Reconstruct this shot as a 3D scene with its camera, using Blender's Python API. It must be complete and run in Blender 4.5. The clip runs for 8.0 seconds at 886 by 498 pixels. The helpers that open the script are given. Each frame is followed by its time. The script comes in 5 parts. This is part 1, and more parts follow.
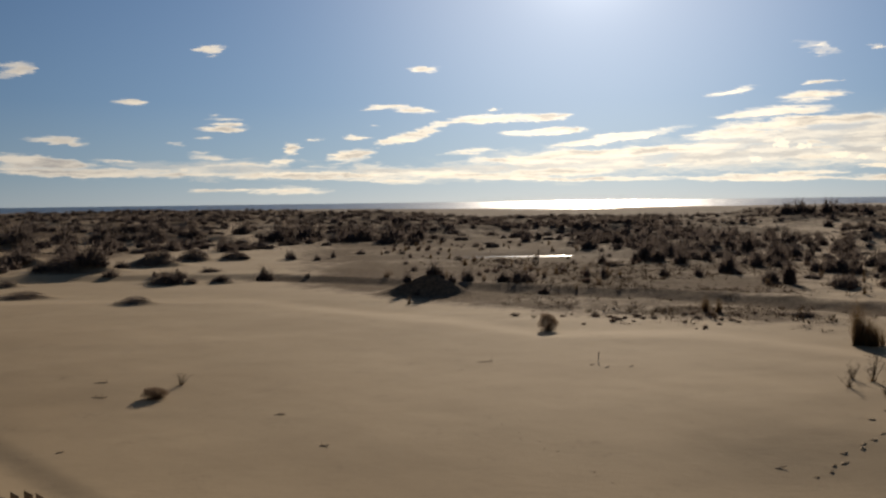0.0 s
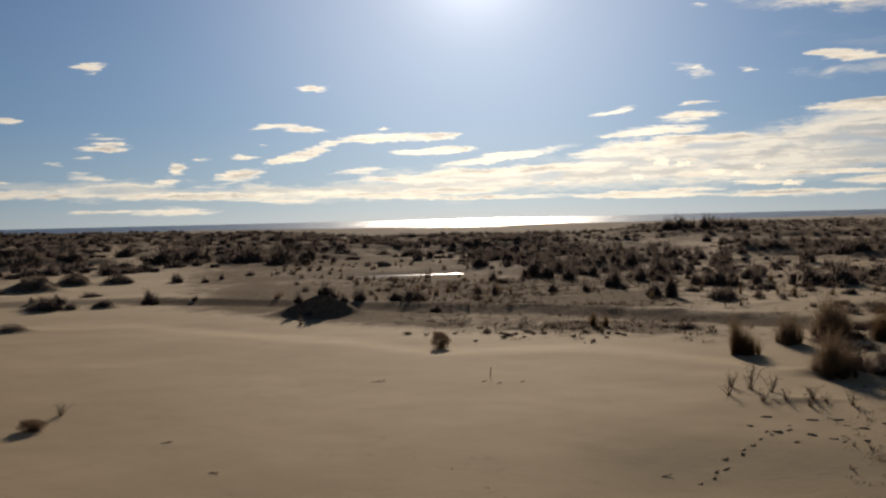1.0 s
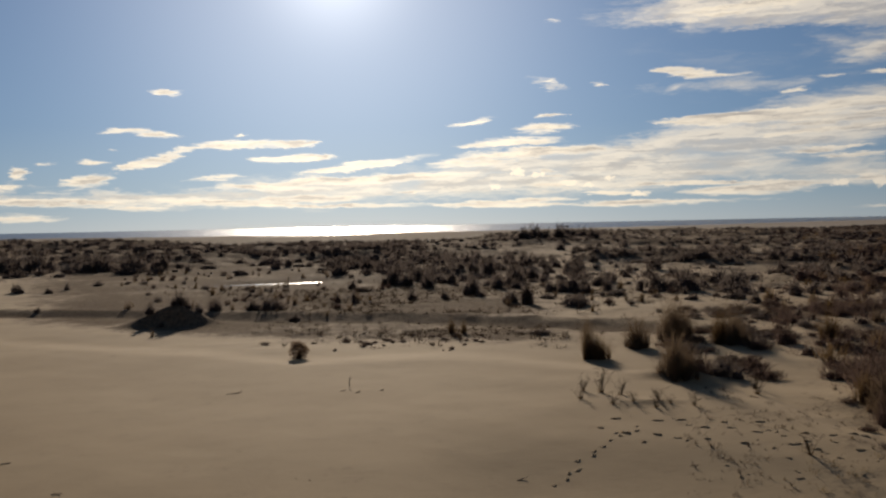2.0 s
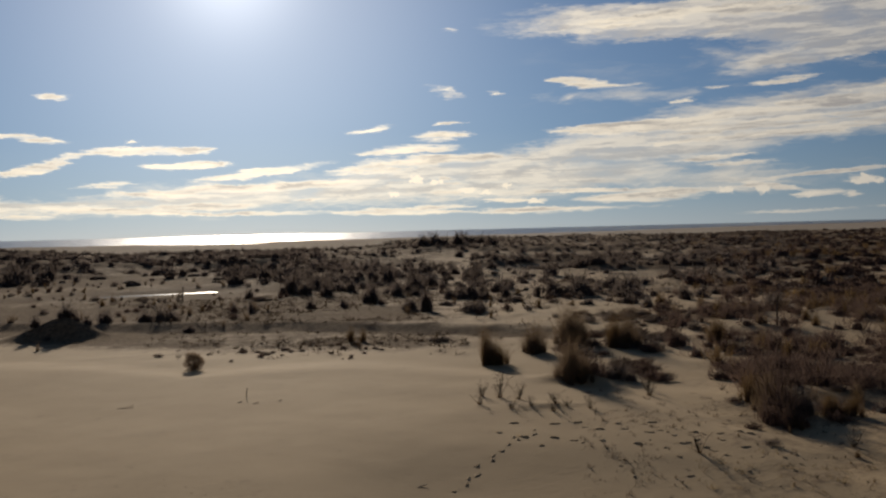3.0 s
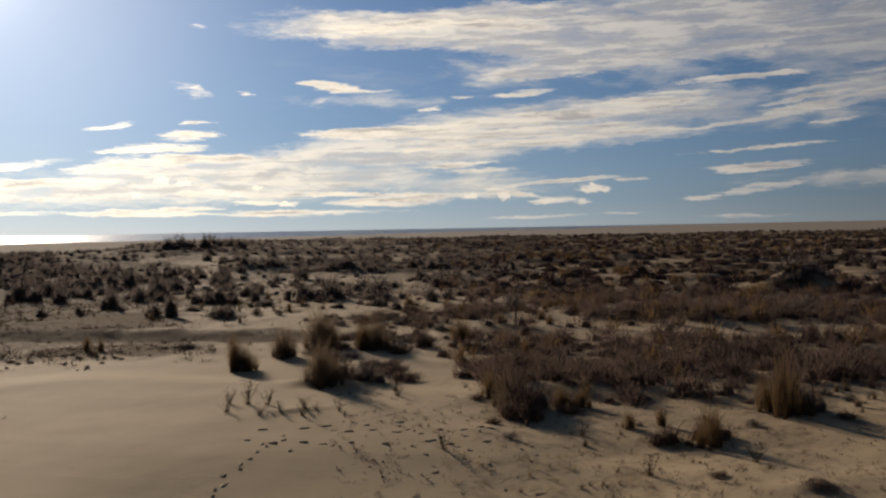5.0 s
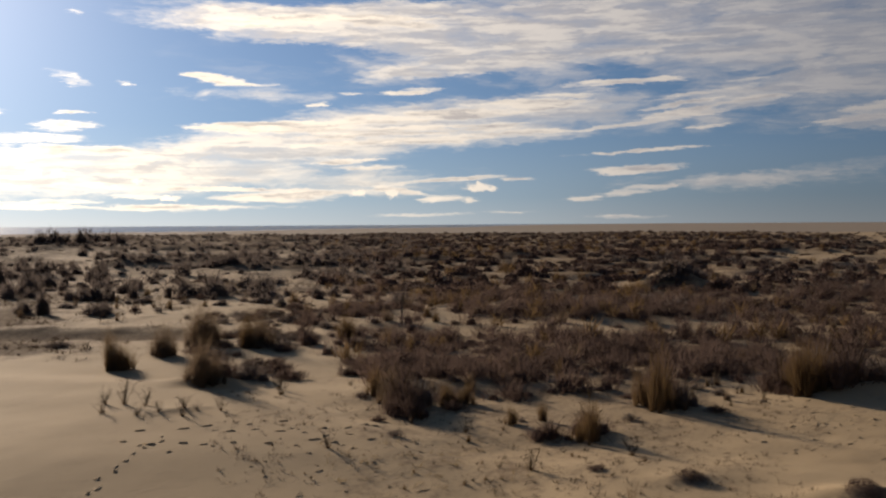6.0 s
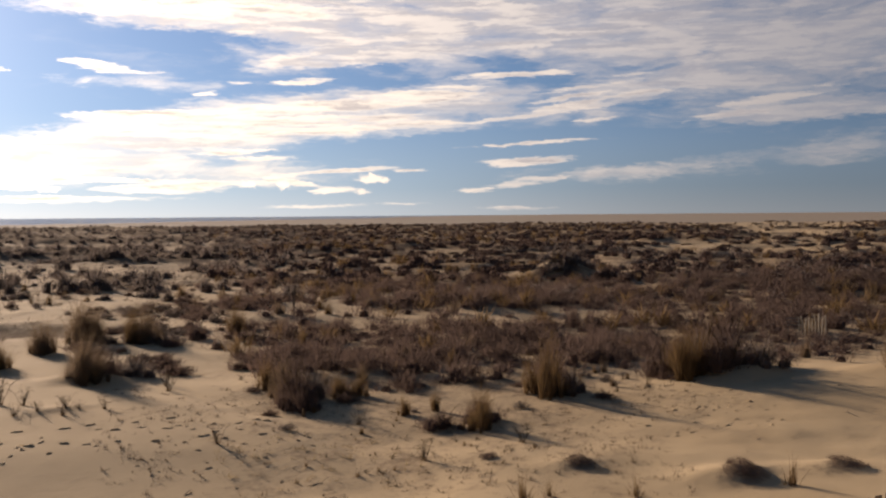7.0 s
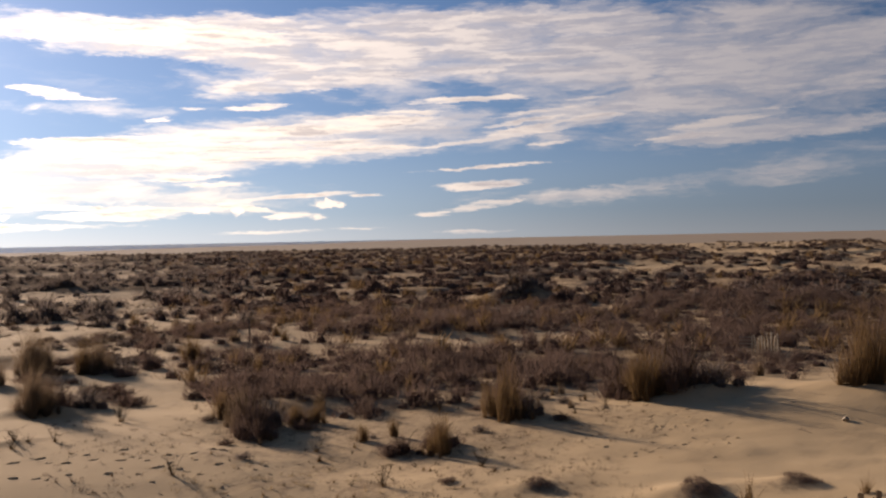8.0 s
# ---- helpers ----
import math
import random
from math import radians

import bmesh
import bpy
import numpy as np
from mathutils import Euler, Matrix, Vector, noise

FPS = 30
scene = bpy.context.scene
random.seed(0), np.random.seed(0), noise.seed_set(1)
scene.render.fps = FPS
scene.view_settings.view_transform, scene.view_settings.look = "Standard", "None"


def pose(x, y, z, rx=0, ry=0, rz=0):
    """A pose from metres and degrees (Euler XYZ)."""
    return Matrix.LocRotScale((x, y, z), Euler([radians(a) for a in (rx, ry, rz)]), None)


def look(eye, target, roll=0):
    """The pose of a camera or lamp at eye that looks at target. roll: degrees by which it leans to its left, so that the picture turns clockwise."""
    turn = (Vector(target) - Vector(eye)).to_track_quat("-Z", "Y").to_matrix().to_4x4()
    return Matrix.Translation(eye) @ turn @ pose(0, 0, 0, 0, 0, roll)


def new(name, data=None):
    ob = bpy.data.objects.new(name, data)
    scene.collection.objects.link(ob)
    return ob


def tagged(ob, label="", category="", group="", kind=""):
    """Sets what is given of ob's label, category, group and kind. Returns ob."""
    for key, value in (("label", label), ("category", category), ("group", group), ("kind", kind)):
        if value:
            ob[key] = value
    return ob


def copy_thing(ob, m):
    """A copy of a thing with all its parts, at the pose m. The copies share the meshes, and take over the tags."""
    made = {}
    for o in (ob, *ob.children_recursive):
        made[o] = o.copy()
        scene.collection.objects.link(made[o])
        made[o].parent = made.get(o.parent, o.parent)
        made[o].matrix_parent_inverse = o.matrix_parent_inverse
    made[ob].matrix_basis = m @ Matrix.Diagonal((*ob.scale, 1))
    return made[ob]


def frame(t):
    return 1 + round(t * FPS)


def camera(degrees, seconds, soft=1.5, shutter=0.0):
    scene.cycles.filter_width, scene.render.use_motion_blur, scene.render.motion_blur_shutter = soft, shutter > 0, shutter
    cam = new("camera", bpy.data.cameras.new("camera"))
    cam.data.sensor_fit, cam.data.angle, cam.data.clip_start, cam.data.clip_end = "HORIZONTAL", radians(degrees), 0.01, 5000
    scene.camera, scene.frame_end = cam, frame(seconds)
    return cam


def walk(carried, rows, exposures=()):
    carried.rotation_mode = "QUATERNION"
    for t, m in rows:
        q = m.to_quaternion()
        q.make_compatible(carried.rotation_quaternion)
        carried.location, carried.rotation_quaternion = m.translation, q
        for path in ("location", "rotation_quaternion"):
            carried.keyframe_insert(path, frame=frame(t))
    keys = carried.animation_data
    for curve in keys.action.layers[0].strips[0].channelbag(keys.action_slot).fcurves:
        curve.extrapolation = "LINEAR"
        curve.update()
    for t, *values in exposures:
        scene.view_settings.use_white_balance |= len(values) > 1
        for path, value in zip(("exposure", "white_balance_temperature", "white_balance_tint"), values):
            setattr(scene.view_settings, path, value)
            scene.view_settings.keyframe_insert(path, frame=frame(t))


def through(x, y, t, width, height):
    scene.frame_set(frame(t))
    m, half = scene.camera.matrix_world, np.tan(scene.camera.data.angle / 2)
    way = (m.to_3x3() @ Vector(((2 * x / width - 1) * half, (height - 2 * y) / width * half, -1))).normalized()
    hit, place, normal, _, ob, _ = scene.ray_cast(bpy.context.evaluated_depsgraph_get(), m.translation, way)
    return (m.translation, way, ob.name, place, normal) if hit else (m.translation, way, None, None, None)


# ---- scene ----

# ---- camera: turned by hand on the crest of a dune ----
cam = camera(51.0, 8.0, soft=2.3)
ROWS = [  # seconds, yaw, pitch, lean to the right
    (0.0, 0.0, -2.94, 0.74), (0.5, -3.45, -2.74, 1.15), (1.0, -6.68, -1.89, 1.35), (1.5, -11.7, -1.8, 0.93),
    (1.7, -13.4, -1.67, 1.0), (2.8, -19.88, -1.36, 1.4), (3.0, -21.53, -1.22, 1.44), (3.5, -25.68, -1.01, 1.37),
    (4.0, -30.28, -1.22, 1.25), (4.5, -33.27, -1.25, 1.25), (4.7, -34.6, -1.28, 1.2), (5.8, -42.42, -1.47, 0.45),
    (6.0, -43.72, -1.56, 0.34), (6.5, -48.02, -2.1, 0.55), (7.0, -50.32, -2.13, 0.45), (7.5, -52.28, -1.87, 0.83), (8.0, -53.0, -0.68, 1.13),
]
ARM = 0.17


def held(yaw, pitch, lean):
    y = radians(-yaw)
    return pose(ARM * math.sin(y), ARM * (math.cos(y) - 1), 4.5, 0, 0, yaw) @ pose(0, 0, 0, pitch) @ pose(0, 0, 0, 0, lean) @ pose(0, 0, 0, 90)


EXPOSURES = [  # seconds, stops, kelvin, tint
    (0.0, 0.12, 6750, 13), (1.5, 0.07, 6700, 13), (3.5, -0.05, 6600, 12), (4.5, 0.15, 6600, 13), (6.0, 0.6, 6800, 16), (6.5, 0.88, 7050, 19), (7.0, 1.02, 7100, 21), (8.0, 1.06, 7100, 23),
]
walk(cam, [(t, held(*r)) for t, *r in ROWS], EXPOSURES)

# ---- world: low winter sun, thin streaky clouds ----
SUN_BEARING, SUN_HEIGHT = 9.0, 16.0
SUN_WAY = Vector((math.sin(radians(SUN_BEARING)) * math.cos(radians(SUN_HEIGHT)), math.cos(radians(SUN_BEARING)) * math.cos(radians(SUN_HEIGHT)), math.sin(radians(SUN_HEIGHT))))
sun = new("sun", bpy.data.lights.new("sun", "SUN"))
sun.data.energy, sun.data.angle, sun.data.color = 3.3, radians(0.6), (1.0, 0.87, 0.69)
sun.matrix_world = look(SUN_WAY * 100, (0, 0, 0))

# clouds: bearing, height, half length, half thickness (degrees), slope, weight
STREAKS_A = [
    (-24.5, 7.54, 1.4, 0.38, 11, 0.6),
    (-23.6, 2.64, 2.4, 0.31, -5, 0.8),
    (-22.6, 2.23, 3.8, 0.42, -3, 0.9),
    (-22.6, 3.82, 1.9, 0.17, 1, 0.7),
    (-22.1, 3.57, 1.7, 0.17, -1, 0.7),
    (-19.4, 2.65, 2.1, 0.14, -5, 0.5),
    (-19, 0.89, 1.9, 0.1, -1, 0.35),
    (-18.3, 5.98, 1.3, 0.17, 2, 0.7),
    (-17.9, 1.9, 9.1, 0.28, -1, 0.9),
    (-15.9, 3.52, 0.8, 0.1, -1, 0.4),
    (-14.7, 3.09, 0.9, 0.14, 2, 0.5),
    (-14.2, 3.93, 0.8, 0.1, -1, 0.5),
    (-13.9, 0.84, 1.8, 0.14, -1, 0.5),
    (-13.9, 2.76, 1.6, 0.17, -3, 0.5),
]
STREAKS_B = [
    (-13.8, 8.87, 0.6, 0.35, -1, 0.4),
    (-13.8, 9.13, 1.2, 0.24, 7, 0.55),
    (-13.4, 5.26, 0.6, 0.1, -1, 0.5),
    (-13.2, 4.43, 1.8, 0.14, -1, 0.7),
    (-13, 4.7, 1.6, 0.14, -1, 0.7),
    (-13, 5, 1.4, 0.1, -1, 0.6),
    (-12.1, 2.31, 2.8, 0.17, 1, 0.55),
    (-9.7, 2.57, 0.9, 0.28, 4, 0.6),
    (-9.2, 3.25, 0.6, 0.35, 7, 0.9),
    (-8.7, 0.79, 3.8, 0.24, 1, 0.55),
    (-8.1, 3.83, 1, 0.1, 3, 0.5),
    (-7.7, 2.29, 2.1, 0.17, 1, 0.7),
    (-6.3, 1.62, 6.3, 0.24, -1, 0.8),
    (-5.4, 2.92, 1.7, 0.38, 9, 0.9),
]
STREAKS_C = [
    (-5.2, 3.95, 1.1, 0.1, -1, 0.5),
    (-4.1, 4.62, 0.4, 0.07, -1, 0.5),
    (-3.6, 5.81, 1.8, 0.14, 4, 0.8),
    (-2.9, 1.24, 3.1, 0.17, -1, 0.6),
    (-2.8, 3.72, 1.7, 0.28, 11, 0.9),
    (-1.6, 5.59, 1.7, 0.17, -1, 0.85),
    (-1.4, 4.19, 2.1, 0.31, 13, 0.9),
    (-1, 8.02, 1.1, 0.21, -1, 0.9),
    (1.8, 3.01, 1.9, 0.24, 5, 0.85),
    (2.7, 1.58, 5.6, 0.28, -1, 0.7),
    (3.1, 5.49, 0.4, 0.1, 19, 0.6),
    (3.4, 4.94, 3.7, 0.28, 2, 1),
    (4.1, 2.42, 3.5, 0.28, 1, 0.8),
    (6.1, 4.04, 2.2, 0.21, 4, 0.9),
]
STREAKS_D = [
    (6.4, 4.98, 1.7, 0.21, 3, 0.9),
    (6.6, 4.18, 3, 0.21, 2, 0.9),
    (7.8, 1.73, 4.2, 0.21, -1, 0.7),
    (7.8, 2.79, 4.5, 0.24, 1, 0.8),
    (10.7, 3.73, 4.4, 0.28, 7, 1),
    (13.3, 2.9, 5.2, 0.28, 1, 0.8),
    (13.6, 2.01, 1.5, 0.14, -1, 0.8),
    (14.2, 1.15, 14.6, 0.14, -1, 0.85),
    (17.2, 6.22, 1.5, 0.17, 8, 0.9),
    (18.1, 3.82, 3.8, 0.31, 3, 0.95),
    (19.8, 4.89, 3.8, 0.28, 2, 1),
    (20.8, 1.39, 4.2, 0.17, 1, 0.8),
    (21.4, 5.69, 2.2, 0.28, 2, 1),
    (21.5, 4.31, 5.2, 0.31, 1, 0.95),
]
STREAKS_E = [
    (21.9, 2.92, 1.4, 0.35, -11, 0.85),
    (21.9, 6.4, 1.3, 0.1, 2, 0.7),
    (22.3, 8.4, 0.9, 0.17, -11, 0.35),
    (22.3, 11.99, 1, 0.17, -9, 0.35),
    (23, 2.14, 2.8, 0.28, -5, 0.9),
    (25, 8.29, 0.5, 0.14, -6, 0.6),
    (26, 1.72, 1.7, 0.21, 1, 0.8),
    (28, 1.11, 8, 0.14, 0, 0.85),
    (29.3, 8.85, 0.9, 0.21, -1, 0.8),
    (30.2, 2.17, 6.4, 0.14, 0, 0.85),
    (30.2, 8.65, 2, 0.28, -6, 0.9),
    (31.4, 5.85, 3.7, 0.31, 2, 1),
    (32.1, 11.97, 3.8, 0.45, 7, 0.8),
    (33.4, 8.42, 2.1, 0.17, 1, 0.4),
]
STREAKS_F = [
    (33.9, 1.51, 3.5, 0.21, 1, 0.8),
    (34.7, 5.49, 4.5, 0.28, 2, 0.9),
    (35.7, 1.91, 5.7, 0.28, 3, 0.95),
    (36.1, 6.05, 4.9, 0.38, 6, 1),
    (36.1, 7.26, 0.8, 0.17, 8, 0.8),
    (37.2, 12.12, 4.5, 0.56, 2, 0.85),
    (38.1, 3.9, 3.1, 0.17, 3, 0.9),
    (38.2, 7.92, 1, 0.1, 3, 0.85),
    (39, 3.46, 2.5, 0.14, 1, 0.85),
    (39, 4.94, 6.6, 0.24, 2, 0.9),
    (40, 5.59, 5.2, 0.28, 4, 0.9),
    (41.1, 6.5, 5.7, 0.35, 7, 1),
    (41.3, 1.96, 2.1, 0.17, -9, 0.8),
    (41.8, 12.23, 4.2, 0.49, -1, 0.7),
]
STREAKS_G = [
    (42, 8.09, 2.4, 0.17, 5, 0.95),
    (43.7, 1.55, 1.6, 0.21, 1, 0.85),
    (44.1, 2.72, 4.7, 0.17, 4, 0.85),
    (45.1, 0.61, 7, 0.14, 1, 0.5),
    (45.5, 1.42, 0.6, 0.14, -1, 0.8),
    (45.8, 5.93, 5.9, 0.28, 4, 0.85),
    (46.1, 2.25, 1.2, 0.24, -1, 0.9),
    (46.2, 6.84, 6.3, 0.45, 7, 0.95),
    (47.1, 5.43, 7, 0.31, 3, 0.85),
    (48.4, 2.73, 1.4, 0.1, 3, 0.6),
    (50, 7.37, 4.5, 0.56, 7, 0.9),
    (52.3, 1.5, 1.4, 0.17, -1, 0.7),
    (54.6, 3.04, 2.1, 0.17, -1, 0.85),
    (54.7, 0.36, 2.8, 0.1, -1, 0.6),
]
STREAKS_H = [
    (54.8, 8.47, 4.5, 0.17, 1, 0.9),
    (55.6, 1.98, 2.7, 0.24, 5, 0.85),
    (55.8, 3.3, 3.4, 0.24, 1, 0.95),
    (55.8, 4.29, 4.9, 0.1, 3, 0.85),
    (57, 6.16, 4.7, 0.21, 6, 0.95),
    (57.2, 2.1, 0.9, 0.21, -1, 0.8),
    (58.7, 6.7, 4.2, 0.17, 7, 0.95),
    (58.8, 7.14, 3.5, 0.14, 8, 0.8),
    (59.2, 7.6, 3.7, 0.17, 7, 0.95),
    (60.2, 5.71, 1.9, 0.14, 4, 0.8),
    (61.8, 8.26, 2.4, 0.1, 1, 0.7),
    (63, 7.21, 3.1, 0.21, 1, 0.7),
    (67.7, 5.71, 3.7, 0.24, 5, 0.9),
    (69.8, 6.6, 4.5, 0.35, 7, 0.8),
]
STREAKS = STREAKS_A + STREAKS_B + STREAKS_C + STREAKS_D + STREAKS_E + STREAKS_F + STREAKS_G + STREAKS_H
VEILS_A = [
    (-13.7, 2.08, 11.5, 0.56, -1, 0.6),
    (-2.2, 1.71, 5.6, 0.49, 1, 0.6),
    (7.5, 1.99, 8, 0.84, 2, 0.55),
    (14.3, 2.51, 14.6, 0.91, 1, 0.6),
    (22, 8.35, 1.2, 0.28, -16, 0.4),
    (23.6, 3.06, 8.4, 1.05, 3, 0.65),
    (29.2, 3.75, 11.1, 1.05, 3, 0.75),
    (32, 7.8, 4.2, 0.42, -1, 0.35),
    (33.9, 11.91, 9.1, 0.84, -3, 0.9),
    (37.3, 2.5, 11.1, 0.84, 1, 0.5),
    (37.9, 12.2, 7, 0.84, 4, 0.7),
    (38.4, 5.67, 9.8, 1.11, 5, 0.8),
    (41.1, 8.5, 22.6, 3.83, 4, 0.13),
    (41.1, 11.9, 7.7, 1.05, -1, 0.9),
]
VEILS_B = [
    (43, 9.31, 4.5, 0.42, 4, 0.6),
    (46.2, 9.79, 4.5, 0.56, 7, 0.75),
    (47, 6.33, 8, 1.18, 5, 0.85),
    (47.6, 10.89, 8, 1.39, 3, 0.8),
    (48.2, 12.02, 8, 1.39, 3, 0.95),
    (49.7, 12.54, 24.4, 3.14, 1, 0.12),
    (57, 11.92, 9.4, 1.74, 2, 0.9),
    (58.3, 6.74, 7.7, 1.05, 5, 0.3),
    (59.1, 2.42, 5.2, 0.38, 2, 0.5),
    (66.7, 8.78, 20.9, 4.88, 3, 0.15),
    (67.7, 2.88, 8.7, 0.56, 6, 0.35),
    (67.7, 10.98, 11.8, 2.09, 3, 0.9),
    (68.3, 8.04, 9.1, 0.77, 4, 0.6),
    (70.5, 5.98, 7, 0.91, 4, 0.55),
]
VEILS_C = [
    (73.7, 5.83, 6.3, 0.49, 3, 0.75),
    (74.7, 9.04, 8.7, 1.74, 3, 0.8),
    (75.4, 3.84, 8.7, 0.84, 5, 0.3),
]
VEILS = VEILS_A + VEILS_B + VEILS_C
PUFFS = [
    (46.0, 2.38, 0.3, 0.32, 0, 1.0), (46.5, 2.15, 0.6, 0.2, -6, 1.0), (45.6, 2.12, 0.4, 0.18, 0, 0.9), (25.5, 2.6, 0.5, 0.16, 0, 0.9), (20.0, 3.1, 0.55, 0.32, 0, 1.0),
    (21.2, 2.9, 0.6, 0.22, 0, 0.9), (23.1, 2.35, 0.7, 0.24, 0, 1.0), (24.3, 2.2, 0.6, 0.2, 0, 0.9), (27.3, 1.6, 0.7, 0.2, 0, 0.9), (18.6, 2.2, 0.6, 0.22, 0, 0.8),
    (38.5, 1.9, 0.6, 0.3, 0, 0.9), (40.6, 1.85, 0.5, 0.28, 0, 0.9), (43.2, 1.5, 0.5, 0.24, 0, 0.9),
]
SKY_STRENGTH = 0.1
SKY_GAIN = (0.105, 0.13, 0.17)
AIR = [(0.0, (2.7, 3.4, 4.0)), (0.08, (1.8, 2.65, 3.5)), (0.3, (0.95, 1.8, 2.95)), (0.75, (0.42, 1.05, 2.15)), (1.0, (0.26, 0.6, 1.2))]
CLOUD_SIDE = (2.3, 2.3, 2.25)
CLOUD_FAR, CLOUD_FAR_SHADE = (4.8, 4.55, 4.05), (1.5, 1.6, 1.84)
CLOUD_NEAR, CLOUD_NEAR_SHADE = (14.0, 12.3, 9.2), (4.0, 3.55, 3.2)
GLOW, HALO, WIDE = (3.6, 3.5, 3.2), (4.5, 4.5, 4.4), (0.9, 0.95, 1.0)


class Nodes:
    """A small shorthand for wiring node trees."""

    def __init__(self, tree):
        self.tree = tree
        tree.nodes.clear()

    def add(self, kind, inputs=(), **attributes):
        node = self.tree.nodes.new(kind)
        for key, value in attributes.items():
            setattr(node, key, value)
        for key, value in dict(inputs).items():
            if isinstance(value, bpy.types.NodeSocket):
                self.tree.links.new(value, node.inputs[key])
            else:
                node.inputs[key].default_value = value
        return node

    def math(self, op, a, b=0.0, c=0.0, clamp=False):
        return self.add("ShaderNodeMath", {0: a, 1: b, 2: c}, operation=op, use_clamp=clamp).outputs[0]

    def vector(self, op, a, b=(0, 0, 0)):
        return self.add("ShaderNodeVectorMath", {0: a, 1: b}, operation=op)

    def span(self, value, low, high, to_low=0.0, to_high=1.0, kind="SMOOTHSTEP"):
        return self.add("ShaderNodeMapRange", {"Value": value, "From Min": low, "From Max": high, "To Min": to_low, "To Max": to_high}, interpolation_type=kind).outputs[0]

    def mix(self, factor, a, b, blend="MIX"):
        return self.add("ShaderNodeMix", {0: factor, 6: a, 7: b}, data_type="RGBA", blend_type=blend).outputs[2]

    def noise(self, at, scale, detail=3.0, rough=0.5):
        return self.add("ShaderNodeTexNoise", {"Vector": at, "Scale": scale, "Detail": detail, "Roughness": rough})


def rgb(r, g, b):
    return (r, g, b, 1.0)


world = bpy.data.worlds.new("sky")
scene.world = world
world.use_nodes = True
n = Nodes(world.node_tree)
way = n.add("ShaderNodeTexCoord").outputs["Generated"]
split = n.add("ShaderNodeSeparateXYZ", {0: way})
bearing = n.math("MULTIPLY", n.math("ARCTAN2", split.outputs[0], split.outputs[1]), 57.2958)
height = n.math("MULTIPLY", n.math("ARCSINE", split.outputs[2]), 57.2958)
sky = n.add("ShaderNodeTexSky", {}, sky_type="NISHITA", sun_disc=False, sun_elevation=radians(SUN_HEIGHT), sun_rotation=radians(SUN_BEARING), air_density=1.0, dust_density=0.1, ozone_density=3.0, altitude=0.0).outputs[0]
flat = n.add("ShaderNodeCombineXYZ", {0: bearing, 1: height, 2: 0.0}).outputs[0]
# ragged, drawn-out edges
centred = (0.5, 0.5, 0.5)
fray = n.noise(n.vector("MULTIPLY", flat, (0.3, 1.7, 1.0)).outputs[0], 0.8, 5.0, 0.6).outputs["Color"]
finer = n.noise(n.vector("MULTIPLY", flat, (1.1, 5.5, 1.0)).outputs[0], 1.0, 6.0, 0.65).outputs["Color"]
shift = n.vector("ADD", n.vector("MULTIPLY", n.vector("SUBTRACT", fray, centred).outputs[0], (1.9, 0.42, 0.0)).outputs[0],
                 n.vector("MULTIPLY", n.vector("SUBTRACT", finer, centred).outputs[0], (1.8, 0.4, 0.0)).outputs[0]).outputs[0]
torn = n.vector("ADD", flat, shift).outputs[0]
wild = n.vector("ADD", flat, n.vector("MULTIPLY", shift, (2.2, 2.2, 0.0)).outputs[0]).outputs[0]


def gather(clouds, at, long, thick):
    """The sum of soft ellipses, one for each cloud."""
    total = 0.0
    for a, e, ra, re, slope, weight in clouds:
        local = n.add("ShaderNodeMapping", {"Vector": at, "Location": (a, e, 0), "Rotation": (0, 0, radians(slope)), "Scale": (ra * long, re * thick, 1)}, vector_type="TEXTURE").outputs[0]
        puff = n.add("ShaderNodeTexGradient", {"Vector": local}, gradient_type="SPHERICAL").outputs["Fac"]
        total = n.math("MULTIPLY_ADD", puff, weight, total)
    return total


streaks = n.math("MINIMUM", n.math("MULTIPLY", gather(STREAKS, torn, 1.18, 1.35), 1.35), 0.78)
veils = n.math("MINIMUM", n.math("MULTIPLY", gather(VEILS, wild, 1.3, 1.5), 1.2), 0.78)
# an even scatter of cloud behind the viewer
behind = n.math("MULTIPLY", n.span(n.math("ABSOLUTE", bearing), 82, 110), n.span(height, 60, 20))
veils = n.math("MULTIPLY_ADD", behind, 0.33, veils)
slant = n.add("ShaderNodeMapping", {"Vector": torn, "Rotation": (0, 0, radians(-5)), "Scale": (0.2, 1.7, 1.0)}, vector_type="POINT").outputs[0]
grain = n.add("ShaderNodeTexNoise", {"Vector": slant, "Scale": 1.0, "Detail": 10.0, "Roughness": 0.66, "Distortion": 0.5}).outputs["Fac"]
rough = n.math("SUBTRACT", grain, 0.5)
lined = n.add("ShaderNodeMapping", {"Vector": torn, "Rotation": (0, 0, radians(-6)), "Scale": (0.16, 3.6, 1.0)}, vector_type="POINT").outputs[0]
lines = n.math("SUBTRACT", n.noise(lined, 1.0, 6.0, 0.6).outputs["Fac"], 0.5)
fibre = n.math("MULTIPLY_ADD", lines, 0.75, rough)
body = n.math("MULTIPLY_ADD", n.math("MULTIPLY", fibre, n.span(streaks, 0.0, 0.3)), 2.2, streaks)
crisp = n.span(body, 0.16, 0.82)
